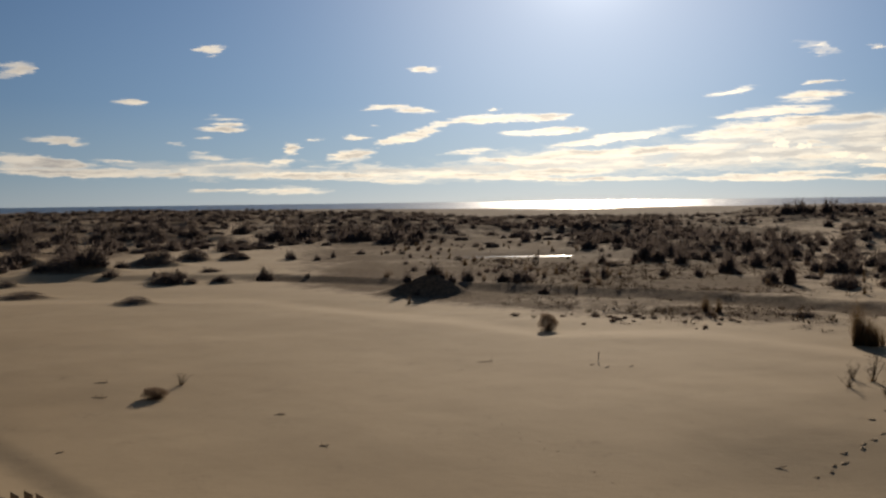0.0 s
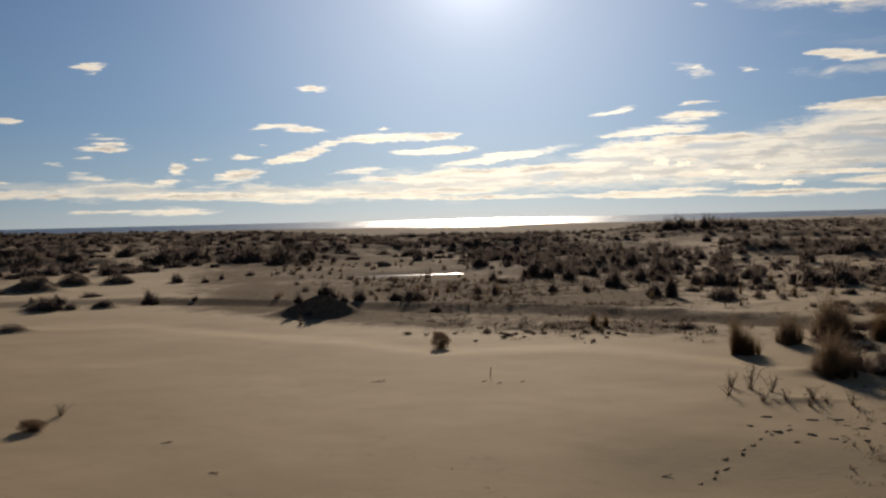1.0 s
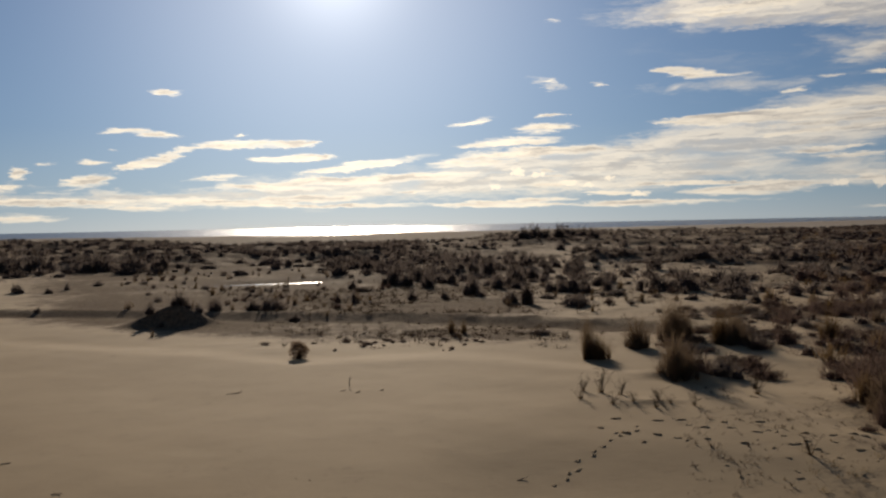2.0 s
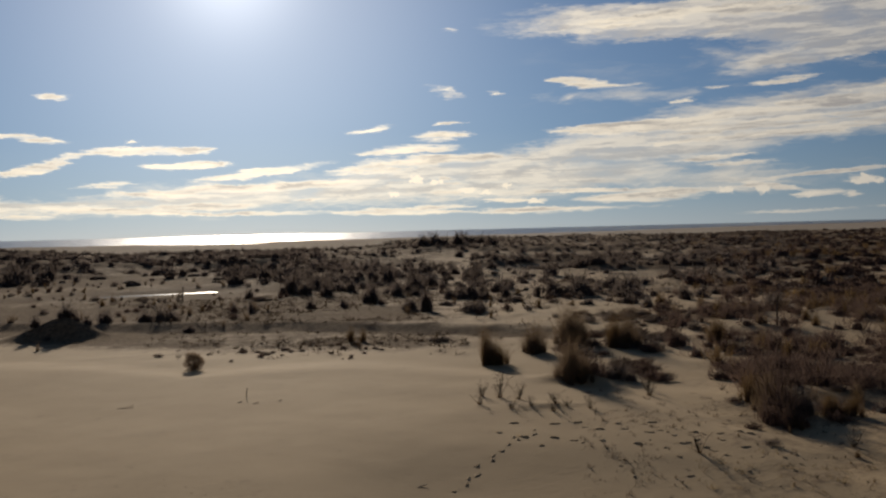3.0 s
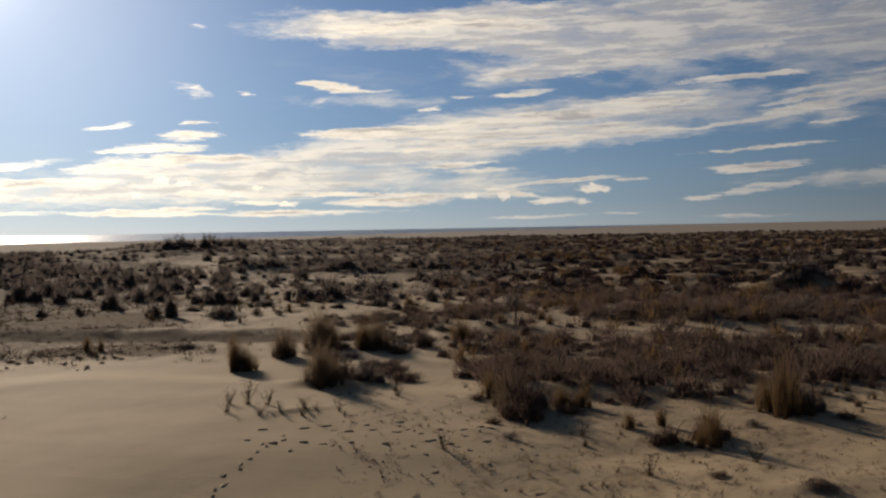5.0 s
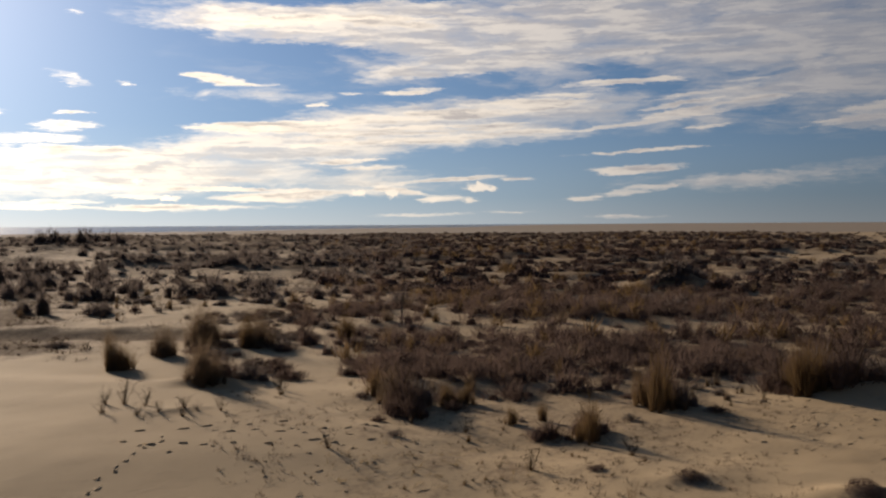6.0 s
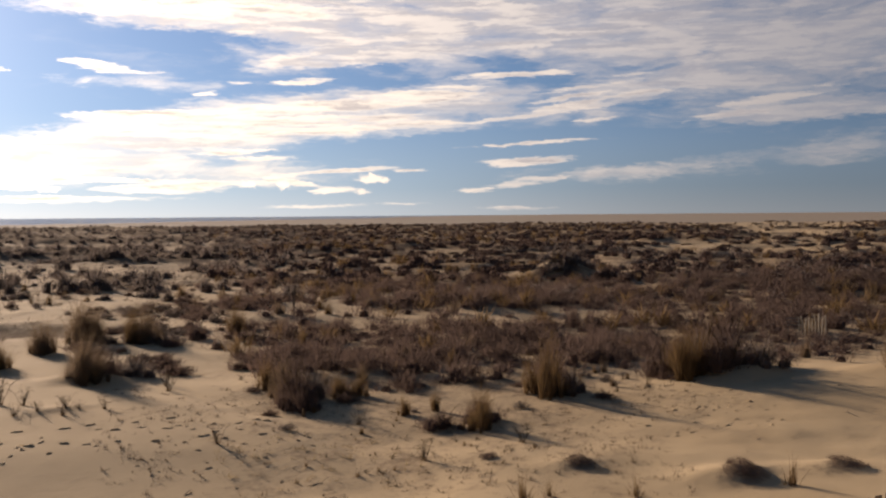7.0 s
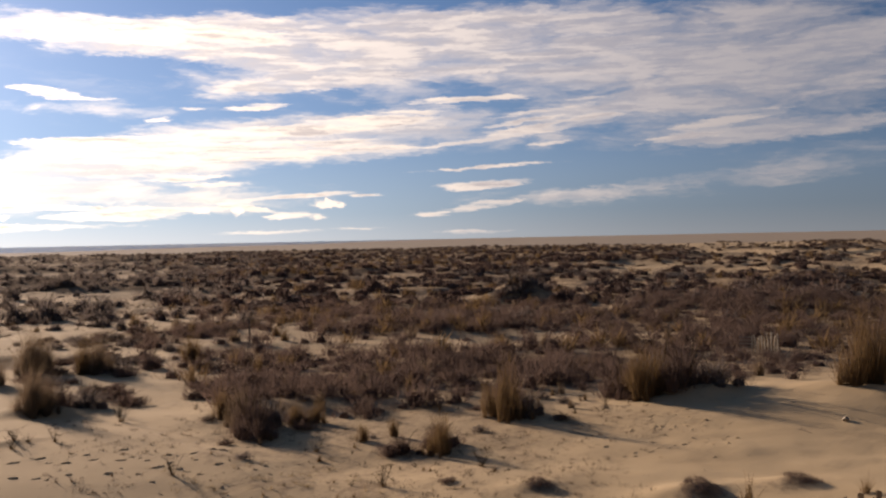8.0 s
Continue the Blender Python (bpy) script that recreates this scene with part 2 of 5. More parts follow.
# the thin high sheets are woollier, with slanting wisps
woolly = n.add("ShaderNodeTexNoise", {"Vector": n.add("ShaderNodeMapping", {"Vector": torn, "Rotation": (0, 0, radians(-14)), "Scale": (0.2, 0.8, 1.0)}, vector_type="POINT").outputs[0], "Scale": 1.0, "Detail": 9.0, "Roughness": 0.6, "Distortion": 0.8}).outputs["Fac"]
wisps = n.math("MULTIPLY_ADD", n.math("SUBTRACT", woolly, 0.5), 1.15, n.math("MULTIPLY", rough, 0.32))
soft = n.math("MULTIPLY", n.span(n.math("MULTIPLY_ADD", n.math("MULTIPLY", wisps, n.span(veils, 0.0, 0.25)), 1.5, veils), 0.08, 0.95), 0.8)
# small heaped clouds low over the shore
boil = n.noise(flat, 3.4, 6.0, 0.65).outputs["Color"]
heaped = n.vector("ADD", flat, n.vector("MULTIPLY", n.vector("SUBTRACT", boil, centred).outputs[0], (1.2, 0.75, 0.0)).outputs[0]).outputs[0]
puffs = n.span(gather(PUFFS, heaped, 1.2, 1.2), 0.14, 0.5)
cover = n.math("MULTIPLY", n.math("MAXIMUM", n.math("MAXIMUM", crisp, soft), puffs), n.span(height, 0.05, 0.6))
core = n.math("MAXIMUM", n.math("MULTIPLY", n.span(body, 0.45, 1.0), 0.8), n.math("MULTIPLY", n.math("SUBTRACT", soft, crisp, clamp=True), 0.85))
core = n.math("MULTIPLY", core, n.math("SUBTRACT", 1.0, n.math("MULTIPLY", puffs, 0.8)))
# forward scatter round the sun
near = n.math("MAXIMUM", n.vector("DOT_PRODUCT", way, tuple(SUN_WAY)).outputs["Value"], 0.0)
glow = n.math("POWER", near, 45.0)
wide = n.math("POWER", near, 8.0)
halo = n.math("POWER", near, 500.0)
shade = n.noise(n.vector("ADD", n.vector("MULTIPLY", slant, (1.3, 1.9, 1.0)).outputs[0], (7.0, 3.1, 0.0)).outputs[0], 1.0, 8.0, 0.62).outputs["Fac"]
shade = n.math("MULTIPLY_ADD", n.math("SUBTRACT", woolly, 0.5), -0.8, shade)
grey = n.math("MULTIPLY", core, n.span(n.math("MULTIPLY_ADD", lines, -0.4, shade), 0.36, 0.62, 0.15, 1.0))
broad = n.math("POWER", near, 7.5)
aside = n.mix(n.span(near, 0.42, 0.86), rgb(*CLOUD_SIDE), rgb(*CLOUD_FAR))
lit = n.mix(broad, aside, rgb(*CLOUD_NEAR))
dark = n.mix(broad, rgb(*CLOUD_FAR_SHADE), rgb(*CLOUD_NEAR_SHADE))
cloud = n.mix(n.math("MULTIPLY", grey, 0.9), lit, dark)
ramp = n.add("ShaderNodeValToRGB", {0: n.math("DIVIDE", height, 20.0)})
while len(ramp.color_ramp.elements) < len(AIR):
    ramp.color_ramp.elements.new(0.5)
for stop, (place, colour) in zip(ramp.color_ramp.elements, AIR):
    stop.position, stop.color = place, rgb(*colour)
air = n.mix(1.0, n.mix(1.0, sky, rgb(*SKY_GAIN), "MULTIPLY"), ramp.outputs[0], "ADD")
deep = n.math("MULTIPLY_ADD", n.math("POWER", near, 2.5), 0.7, 0.31)
air = n.mix(1.0, air, n.add("ShaderNodeCombineColor", {0: deep, 1: deep, 2: deep}).outputs[0], "MULTIPLY")
air = n.mix(1.0, air, n.mix(glow, rgb(0, 0, 0), rgb(*GLOW)), "ADD")
air = n.mix(1.0, air, n.mix(wide, rgb(0, 0, 0), rgb(*WIDE)), "ADD")
murk = n.math("MULTIPLY_ADD", n.math("MULTIPLY", n.span(bearing, 42, 68), n.span(height, 5.0, 0.5)), -0.18, 1.0)
air = n.mix(1.0, air, n.add("ShaderNodeCombineColor", {0: murk, 1: murk, 2: murk}).outputs[0], "MULTIPLY")
air = n.mix(1.0, air, n.mix(halo, rgb(0, 0, 0), rgb(*HALO)), "ADD")
seen = n.mix(n.math("MULTIPLY", cover, 0.94), air, n.mix(1.0, cloud, n.mix(glow, rgb(0, 0, 0), rgb(*GLOW)), "ADD"))
backing = n.add("ShaderNodeBackground", {"Color": seen, "Strength": SKY_STRENGTH})
n.add("ShaderNodeOutputWorld", {"Surface": backing.outputs[0]})

# ---- materials ----


def material(name):
    m = bpy.data.materials.new(name)
    m.use_nodes = True
    return m, Nodes(m.node_tree)


def finish(k, base, rough=0.8, normal=None, metallic=0.0, specular=0.3):
    inputs = {"Base Color": base, "Roughness": rough, "Metallic": metallic, "Specular IOR Level": specular}
    if normal is not None:
        inputs["Normal"] = normal
    shader = k.add("ShaderNodeBsdfPrincipled", inputs)
    k.add("ShaderNodeOutputMaterial", {"Surface": shader.outputs[0]})


def bump(k, value, strength, distance):
    return k.add("ShaderNodeBump", {"Height": value, "Strength": strength, "Distance": distance}).outputs[0]


def make_ground():
    m, k = material("dune_sand")
    at = k.add("ShaderNodeTexCoord").outputs["Object"]
    zones = k.add("ShaderNodeSeparateColor", {0: k.add("ShaderNodeAttribute", attribute_name="zones").outputs["Color"]})
    litter, beach, damp = zones.outputs[0], zones.outputs[1], zones.outputs[2]
    broad = k.noise(at, 0.12, 5.0, 0.55).outputs["Fac"]
    patch = k.noise(at, 0.9, 6.0, 0.6).outputs["Fac"]
    specks = k.noise(at, 6.0, 5.0, 0.7).outputs["Fac"]
    fine = k.noise(at, 90.0, 3.0, 0.6).outputs["Fac"]
    sand = k.mix(k.span(broad, 0.35, 0.65), rgb(*SAND_A), rgb(*SAND_B))
    sand = k.mix(k.math("MULTIPLY", k.span(patch, 0.4, 0.75), 0.25), sand, rgb(0.34, 0.25, 0.145))
    sand = k.mix(k.math("MULTIPLY", k.span(fine, 0.35, 0.75), 0.18), sand, rgb(0.22, 0.165, 0.10))
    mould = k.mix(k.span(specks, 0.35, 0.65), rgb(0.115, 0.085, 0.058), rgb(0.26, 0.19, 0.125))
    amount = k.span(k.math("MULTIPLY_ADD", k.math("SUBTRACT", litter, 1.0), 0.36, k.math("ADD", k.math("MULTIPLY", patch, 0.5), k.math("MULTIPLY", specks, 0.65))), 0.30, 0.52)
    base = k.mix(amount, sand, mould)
    base = k.mix(k.math("MULTIPLY", damp, 0.6), base, rgb(0.16, 0.12, 0.085))
    base = k.mix(beach, base, k.mix(broad, rgb(0.22, 0.178, 0.137), rgb(0.31, 0.252, 0.19)))
    stretched = k.vector("MULTIPLY", at, (1.0, 3.2, 1.0)).outputs[0]
    ripple = k.noise(stretched, 3.0, 4.0, 0.55).outputs["Fac"]
    lumps = k.noise(at, 1.1, 5.0, 0.6).outputs["Fac"]
    relief = k.math("ADD", k.math("MULTIPLY", ripple, 0.12), k.math("MULTIPLY_ADD", specks, k.math("MULTIPLY_ADD", litter, 0.9, 0.08), k.math("MULTIPLY", lumps, 0.26)))
    relief = k.math("ADD", relief, k.math("MULTIPLY", fine, 0.02))
    finish(k, base, 0.92, bump(k, relief, 0.45, 0.09), specular=k.math("MULTIPLY_ADD", k.math("MAXIMUM", amount, damp), -0.15, 0.16))
    return m


def make_plant(name, dark, light, through=0.35, per_island=True):
    m, k = material(name)
    at = k.add("ShaderNodeTexCoord").outputs["Object"]
    patch = k.noise(at, 0.35, 3.0, 0.6).outputs["Fac"]
    if per_island:
        change = k.add("ShaderNodeNewGeometry").outputs["Random Per Island"]
    else:
        change = k.add("ShaderNodeObjectInfo").outputs["Random"]
    tone = k.math("ADD", k.math("MULTIPLY", change, 0.35), k.math("MULTIPLY_ADD", patch, 1.1, -0.2), clamp=True)
    base = k.mix(tone, rgb(*dark), rgb(*light))
    front = k.add("ShaderNodeBsdfDiffuse", {"Color": base, "Roughness": 0.6})
    back = k.add("ShaderNodeBsdfTranslucent", {"Color": base})
    both = k.add("ShaderNodeMixShader", {0: through, 1: front.outputs[0], 2: back.outputs[0]})
    k.add("ShaderNodeOutputMaterial", {"Surface": both.outputs[0]})
    return m


def make_wood(name, dark, light):
    m, k = material(name)
    at = k.add("ShaderNodeTexCoord").outputs["Object"]
    grain = k.noise(k.vector("MULTIPLY", at, (60, 60, 3)).outputs[0], 1.0, 5.0, 0.6).outputs["Fac"]
    change = k.add("ShaderNodeObjectInfo").outputs["Random"]
    tone = k.math("ADD", k.math("MULTIPLY", grain, 0.7), k.math("MULTIPLY", change, 0.4), clamp=True)
    finish(k, k.mix(tone, rgb(*dark), rgb(*light)), 0.85, bump(k, grain, 0.4, 0.002))
    return m


def make_water(name, base, rough, scale, strength, distance):
    m, k = material(name)
    at = k.add("ShaderNodeTexCoord").outputs["Object"]
    waves = k.noise(at, scale, 5.0, 0.6).outputs["Fac"]
    tint = k.mix(k.noise(at, scale * 0.07, 2.0).outputs["Fac"], rgb(*base), rgb(*[0.7 * v for v in base]))
    finish(k, tint, rough, bump(k, waves, strength, distance), specular=0.5)
    return m


def make_wire():
    m, k = material("galvanised_wire")
    at = k.add("ShaderNodeTexCoord").outputs["Object"]
    finish(k, k.mix(k.noise(at, 30.0).outputs["Fac"], rgb(0.20, 0.17, 0.14), rgb(0.35, 0.33, 0.31)), 0.55, metallic=0.8)
    return m


SAND_A, SAND_B = (0.47, 0.352, 0.212), (0.42, 0.308, 0.18)
GROUND = make_ground()
GRASS = make_plant("dry_marram_grass", (0.075, 0.048, 0.025), (0.28, 0.185, 0.095), 0.45)
GREY_GRASS = make_plant("old_grey_grass", (0.095, 0.07, 0.047), (0.28, 0.2, 0.13), 0.5)
SCRUB = make_plant("brown_scrub", (0.073, 0.052, 0.045), (0.205, 0.143, 0.116), 0.43)
GREEN_SCRUB = make_plant("dark_evergreen_scrub", (0.085, 0.073, 0.066), (0.235, 0.19, 0.165), 0.52)
STRAW = make_plant("pale_straw", (0.22, 0.17, 0.10), (0.45, 0.36, 0.22), 0.3)
TWIG = make_plant("dead_twigs", (0.06, 0.044, 0.03), (0.17, 0.12, 0.08), 0.25)
PALE_LATH = make_wood("bleached_lath", (0.17, 0.145, 0.11), (0.33, 0.285, 0.225))
TUMBLE = make_plant("dry_brown_twigs", (0.16, 0.115, 0.08), (0.36, 0.26, 0.18), 0.5)
LATH = make_wood("weathered_lath", (0.10, 0.075, 0.05), (0.24, 0.19, 0.135))
DRIFT = make_wood("driftwood", (0.07, 0.05, 0.035), (0.20, 0.16, 0.12))
SEA = make_water("sea_water", (0.02, 0.035, 0.045), 0.3, 0.16, 1.0, 1.2)
POND = make_water("pond_water", (0.03, 0.035, 0.035), 0.2, 2.5, 0.6, 0.04)
WIRE = make_wire()

# ---- the lie of the land ----


def smooth(e0, e1, v):
    s = np.clip((np.asarray(v, float) - e0) / (e1 - e0), 0, 1)
    return s * s * (3 - 2 * s)


def lattice(ix, iy, seed):
    n = np.sin(ix * 127.1 + iy * 311.7 + seed * 74.7) * 43758.5453
    return n - np.floor(n)


def value_noise(x, y, seed=0):
    ix, iy = np.floor(x), np.floor(y)
    fx, fy = x - ix, y - iy
    fx, fy = fx * fx * (3 - 2 * fx), fy * fy * (3 - 2 * fy)
    low = lattice(ix, iy, seed) * (1 - fx) + lattice(ix + 1, iy, seed) * fx
    high = lattice(ix, iy + 1, seed) * (1 - fx) + lattice(ix + 1, iy + 1, seed) * fx
    return low * (1 - fy) + high * fy


def fbm(x, y, seed=0, octaves=4):
    total, amp = 0.0, 0.5
    for k in range(octaves):
        total = total + amp * (value_noise(x, y, seed + k) - 0.5)
        x, y, amp = x * 2.03 + 17.3, y * 2.03 + 9.1, amp * 0.5
    return total


def polar(x, y):
    return np.degrees(np.arctan2(x, y)), np.hypot(x, y)


def belt_start(a):
    """Distance at which the scrub begins, by bearing in degrees."""
    return np.interp(a, [-60, -27, -16, -3, 6, 14, 23, 34, 36.5, 40, 50, 58, 64, 73, 84, 120],
                     [60, 62, 90, 96, 92, 72, 60, 56, 33, 24, 24, 25.5, 27.2, 30.5, 32, 32])


def shore(a):
    return np.interp(a, [-180, -60, -8, 0, 18, 32, 46, 58, 120, 180], [760, 760, 700, 560, 560, 740, 1300, 5200, 5200, 760])


def beach_start(a):
    """Distance at which the scrub gives way to the beach."""
    return np.interp(a, [-30, -12, -4, 2, 16, 22, 30], [390, 370, 310, 245, 245, 310, 390])


def knolls(x, y):
    """Where the wind has heaped the sand among the bushes: 0 in the hollows, 1 on the tops."""
    large = smooth(-0.04, 0.2, fbm(x / 19, y / 19, 11, 4))
    small = smooth(-0.02, 0.2, fbm(x / 7, y / 7, 19, 3))
    return 0.62 * large + 0.38 * small


def bushiness(x, y):
    """How thickly the ground is overgrown, 0 to 1."""
    a, d = polar(x, y)
    start = belt_start(a)
    floor = np.interp(a, [-40, 0, 8, 14, 34, 40, 90], [0.34, 0.34, 0.3, 0.24, 0.24, 0.5, 0.42]) + 0.3 * smooth(120, 230, d) * np.interp(a, [-40, 14, 24, 34, 40, 55, 90], [1, 1, 0.5, 0.6, 0.9, 0.5, 0.1])
    floor = floor * (1 - 0.75 * smooth(90, 130, d) * smooth(52, 66, a))
    bare = smooth(85, 120, d) * smooth(50, 62, a)
    grown = floor + (1 - floor) * smooth(0.22 + 0.2 * bare, 0.62 + 0.26 * bare, knolls(x, y))
    # a close bank of scrub, a sandy strip behind it, then scrub again
    strip = np.exp(-((d - np.interp(a, [34, 42, 46, 62, 80], [49, 47, 39, 41, 40])) / np.interp(a, [34, 41, 46, 50, 70], [15, 11.5, 3.4, 2.6, 2.2])) ** 4) * np.interp(a, [30, 36, 50, 60, 72, 80], [0.6, 0.95, 0.85, 0.6, 0.9, 0.9])
    bank = np.exp(-((d - np.interp(a, [38, 46, 58, 80], [27.5, 29, 32, 36])) / 4.0) ** 2) * smooth(37, 41, a) * smooth(70, 58, a)
    grown = np.where(a > 30, np.maximum(grown * (1 - strip * smooth(-0.22, 0.02, fbm(x / 4, y / 4, 83, 3))), 0.95 * bank * smooth(-0.24, -0.04, fbm(x / 3.5, y / 3.5, 85, 3))), grown)
    return grown * smooth(0.92, 1.1, d / start) * (1 - smooth(0.88, 1.0, d / beach_start(a)))


# hummocks: x, y, half width, half depth, height
HUMMOCKS = [
    (-0.45, 44.9, 0.95, 1.0, 0.92), (-1.75, 45.2, 0.95, 1.0, 0.42), (0.55, 45.4, 0.6, 0.9, 0.35),
    (-13.5, 40.8, 0.8, 0.6, 0.24), (-20.4, 45.4, 1.3, 0.7, 0.22), (-24.7, 52.5, 0.8, 0.7, 0.24),
    (-24.4, 61.6, 2.6, 1.8, 0.9), (-21.3, 68.4, 1.7, 1.5, 0.8), (-20.0, 74.6, 1.3, 1.3, 0.7),
    (-17.0, 75.4, 1.1, 1.2, 0.5), (-31.6, 69.6, 1.6, 1.5, 0.8), (-15.9, 53.4, 1.1, 0.9, 0.45),
    (-12.8, 53.8, 0.7, 0.7, 0.28),
]
RIGHT_HUMMOCKS = [
    (15.0, 5.9, 0.55, 0.45, 0.21), (16.6, 4.8, 0.5, 0.45, 0.14), (13.95, 8.45, 0.4, 0.35, 0.11),
    (10.4, 10.75, 0.4, 0.35, 0.13), (26.2, 5.2, 3.2, 2.6, 0.55), (10.5, 19.9, 0.7, 0.4, 0.07),
    (13.2, 23.2, 0.9, 0.7, 0.3), (17.5, 18.2, 2.2, 1.6, 0.22), (54.4, 34.3, 2.8, 2.2, 1.0), (24.0, 9.2, 1.0, 0.8, 0.3),
]


def ground_z(x, y):
    x, y = np.asarray(x, float), np.asarray(y, float)
    a, d = polar(x, y)
    across = x * 0.402 + y * 0.9156
    along = x * 0.9156 - y * 0.402
    hill = 2.9 * np.where(across > 0, np.exp(-(across / 5.3) ** 2), 1.0) * np.exp(-(along / 26) ** 4) * np.exp(-np.maximum(-across - 20, 0) / 15)
    flat = smooth(9, 22, d)
    z = hill + flat * 0.22 * fbm(x / 9, y / 9, 3, 3)
    z = z + flat * (0.05 + 0.12 * smooth(30, 44, a) * smooth(45, 25, d)) * fbm(x / 1.7, y / 1.7, 5, 3)
    start = belt_start(a)
    inside = smooth(0.85, 1.35, d / start)
    far = smooth(80, 190, d) * (1 - smooth(0.85, 1.1, d / beach_start(a)))
    rise = np.interp(a, [-60, -20, 2, 14, 21, 26, 36, 90], [1.5, 1.3, 0.25, 0.2, 1.05, 0.3, 0.15, 0.3])
    swell = np.interp(a, [-60, -4, 4, 16, 24, 34, 44, 90], [1.35, 1.25, 0.9, 0.85, 1.1, 0.9, 0.85, 1.1]) * np.interp(d, [24, 40, 70, 120, 200, 380], [0.3, 0.45, 1.0, 1.25, 1.3, 1.1]) * (1 - smooth(150, 230, d) * smooth(-2, 3, a) * smooth(19, 15, a) * 0.75)
    z = z + far * rise + inside * (1 - smooth(0.9, 1.06, d / beach_start(a))) * (swell * knolls(x, y) + 0.25 * fbm(x / 3.1, y / 3.1, 15, 3))
    # a shallow trough at the foot of the dune; beyond it the sand climbs gently
    z = z - 0.28 * np.exp(-((d - 15.3) / 3.2) ** 2) * smooth(10, 22, a) * smooth(55, 45, a)
    # old wheel track across the flat
    lane = np.interp(a, [-30, -10, 4, 24, 32], [64, 57, 46.5, 40.5, 39])
    z = z + (0.10 * np.exp(-((d - lane - 2.4) / 1.0) ** 2) - 0.2 * np.exp(-((d - lane) / 1.4) ** 2)) * smooth(34, 26, a)
    z = z + 0.2 * fbm(x / 1.3, y / 1.3, 23, 3) * smooth(33, 38, d) * smooth(75, 55, d) * smooth(-2, 6, a) * smooth(36, 28, a)
    rut = x * 0.735 + y * 0.678 - 5.30
    z = z - 0.08 * smooth(0.4, -0.4, rut) * np.exp(np.minimum(rut, 0) / 2.5) * smooth(-2, -5, x) * (d < 26)
    # the bare sheet of blown sand ends in a low lip
    lip = np.interp(a, [-40, -12, -5, 6, 16, 24, 34, 45], [52, 44, 37.5, 31.2, 31.5, 29, 24, 18])
    z = z + 0.16 * (1 - smooth(0.93, 1.04, d / lip)) * flat
    for k, (hx, hy, wx, wy, h) in enumerate(HUMMOCKS + RIGHT_HUMMOCKS):
        gx, gy = (x - hx) / wx, (y - hy) / wy
        gx = gx + 0.35 * gy + 0.5 * fbm(x / wx, y / wx, 70 + k, 2)
        gy = np.where(gy < 0, gy * (1.8 if k < 13 else 1.35), gy * 0.7)
        z = z + h * np.exp(-(gx * gx + gy * gy))
    z = z - 0.3 * np.exp(-((x - 7) / 5.2) ** 4 - ((y - 77) / 3.9) ** 4) - 0.5 * np.exp(-((x - 57) / 22) ** 4 - ((y - 466) / 18) ** 4)
    return z - smooth(0, 60, d - shore(a)) * 1.6 - smooth(430, 700, d) * 0.05

# ---- mesh helpers ----


def raw_mesh(name, verts, tris, mat, smooth_faces=False):
    """A mesh from arrays of points and triangles."""
    verts, tris = np.asarray(verts, np.float32).reshape(-1, 3), np.asarray(tris, np.int32).reshape(-1, 3)
    me = bpy.data.meshes.new(name)
    me.vertices.add(len(verts))
    me.vertices.foreach_set("co", verts.ravel())
    me.loops.add(tris.size)
    me.loops.foreach_set("vertex_index", tris.ravel())
    me.polygons.add(len(tris))
    me.polygons.foreach_set("loop_start", np.arange(0, tris.size, 3, dtype=np.int32))
    me.polygons.foreach_set("use_smooth", np.full(len(tris), smooth_faces))
    me.update(calc_edges=True)
    me.materials.append(mat)
    return me


def part(name, me, parent, label=""):
    ob = new(name, me)
    ob.parent = parent
    return tagged(ob, label)


def join_arrays(pieces):
    verts, tris, start = [], [], 0
    for v, f in pieces:
        verts.append(np.asarray(v).reshape(-1, 3))
        tris.append(np.asarray(f).reshape(-1, 3) + start)
        start += len(verts[-1])
    return np.concatenate(verts), np.concatenate(tris)


def blades(rng, count, radius, height, width, spread, droop, steps=4):
    """Grass blades: tapering strips that rise from a small foot, fan out and bend over."""
    turn = rng.uniform(0, 2 * np.pi, count)
    foot = radius * np.sqrt(rng.uniform(0, 1, count))
    out = np.stack([np.cos(turn), np.sin(turn)], 1)
    tall = height * (0.3 + 0.55 * rng.beta(2.0, 1.6, count) + 0.3 * (rng.uniform(0, 1, count) > 0.9)) * (1 - 0.25 * (foot / max(radius, 1e-6)) ** 2)
    lean = spread * (0.1 + foot / max(radius, 1e-6)) * rng.uniform(0.15, 1.5, count)
    side = np.stack([-out[:, 1], out[:, 0]], 1)
    twist = rng.uniform(-1, 1, count)[:, None]
    face = side * np.sqrt(1 - 0.6 * twist ** 2) + out * twist * 0.77
    verts = np.zeros((count, 2 * steps + 1, 3))
    for i in range(steps + 1):
        s = i / steps
        centre = np.zeros((count, 3))
        centre[:, :2] = out * (foot + tall * (lean * s + droop * s ** 3))[:, None] + side * (0.1 * tall * twist[:, 0] * s * s)[:, None]
        centre[:, 2] = tall * (s - droop * 0.35 * s ** 3) - 0.04
        half = np.zeros((count, 3))
        half[:, :2] = face * (width * (1 - s) ** 0.7 * 0.5)
        if i < steps:
            verts[:, 2 * i], verts[:, 2 * i + 1] = centre - half, centre + half
        else:
            verts[:, 2 * i] = centre
    faces = []
    for i in range(steps - 1):
        faces += [(2 * i, 2 * i + 1, 2 * i + 3), (2 * i, 2 * i + 3, 2 * i + 2)]
    faces.append((2 * steps - 2, 2 * steps - 1, 2 * steps))
    base = np.arange(count) * (2 * steps + 1)
    return verts.reshape(-1, 3), (np.array(faces)[None] + base[:, None, None]).reshape(-1, 3)


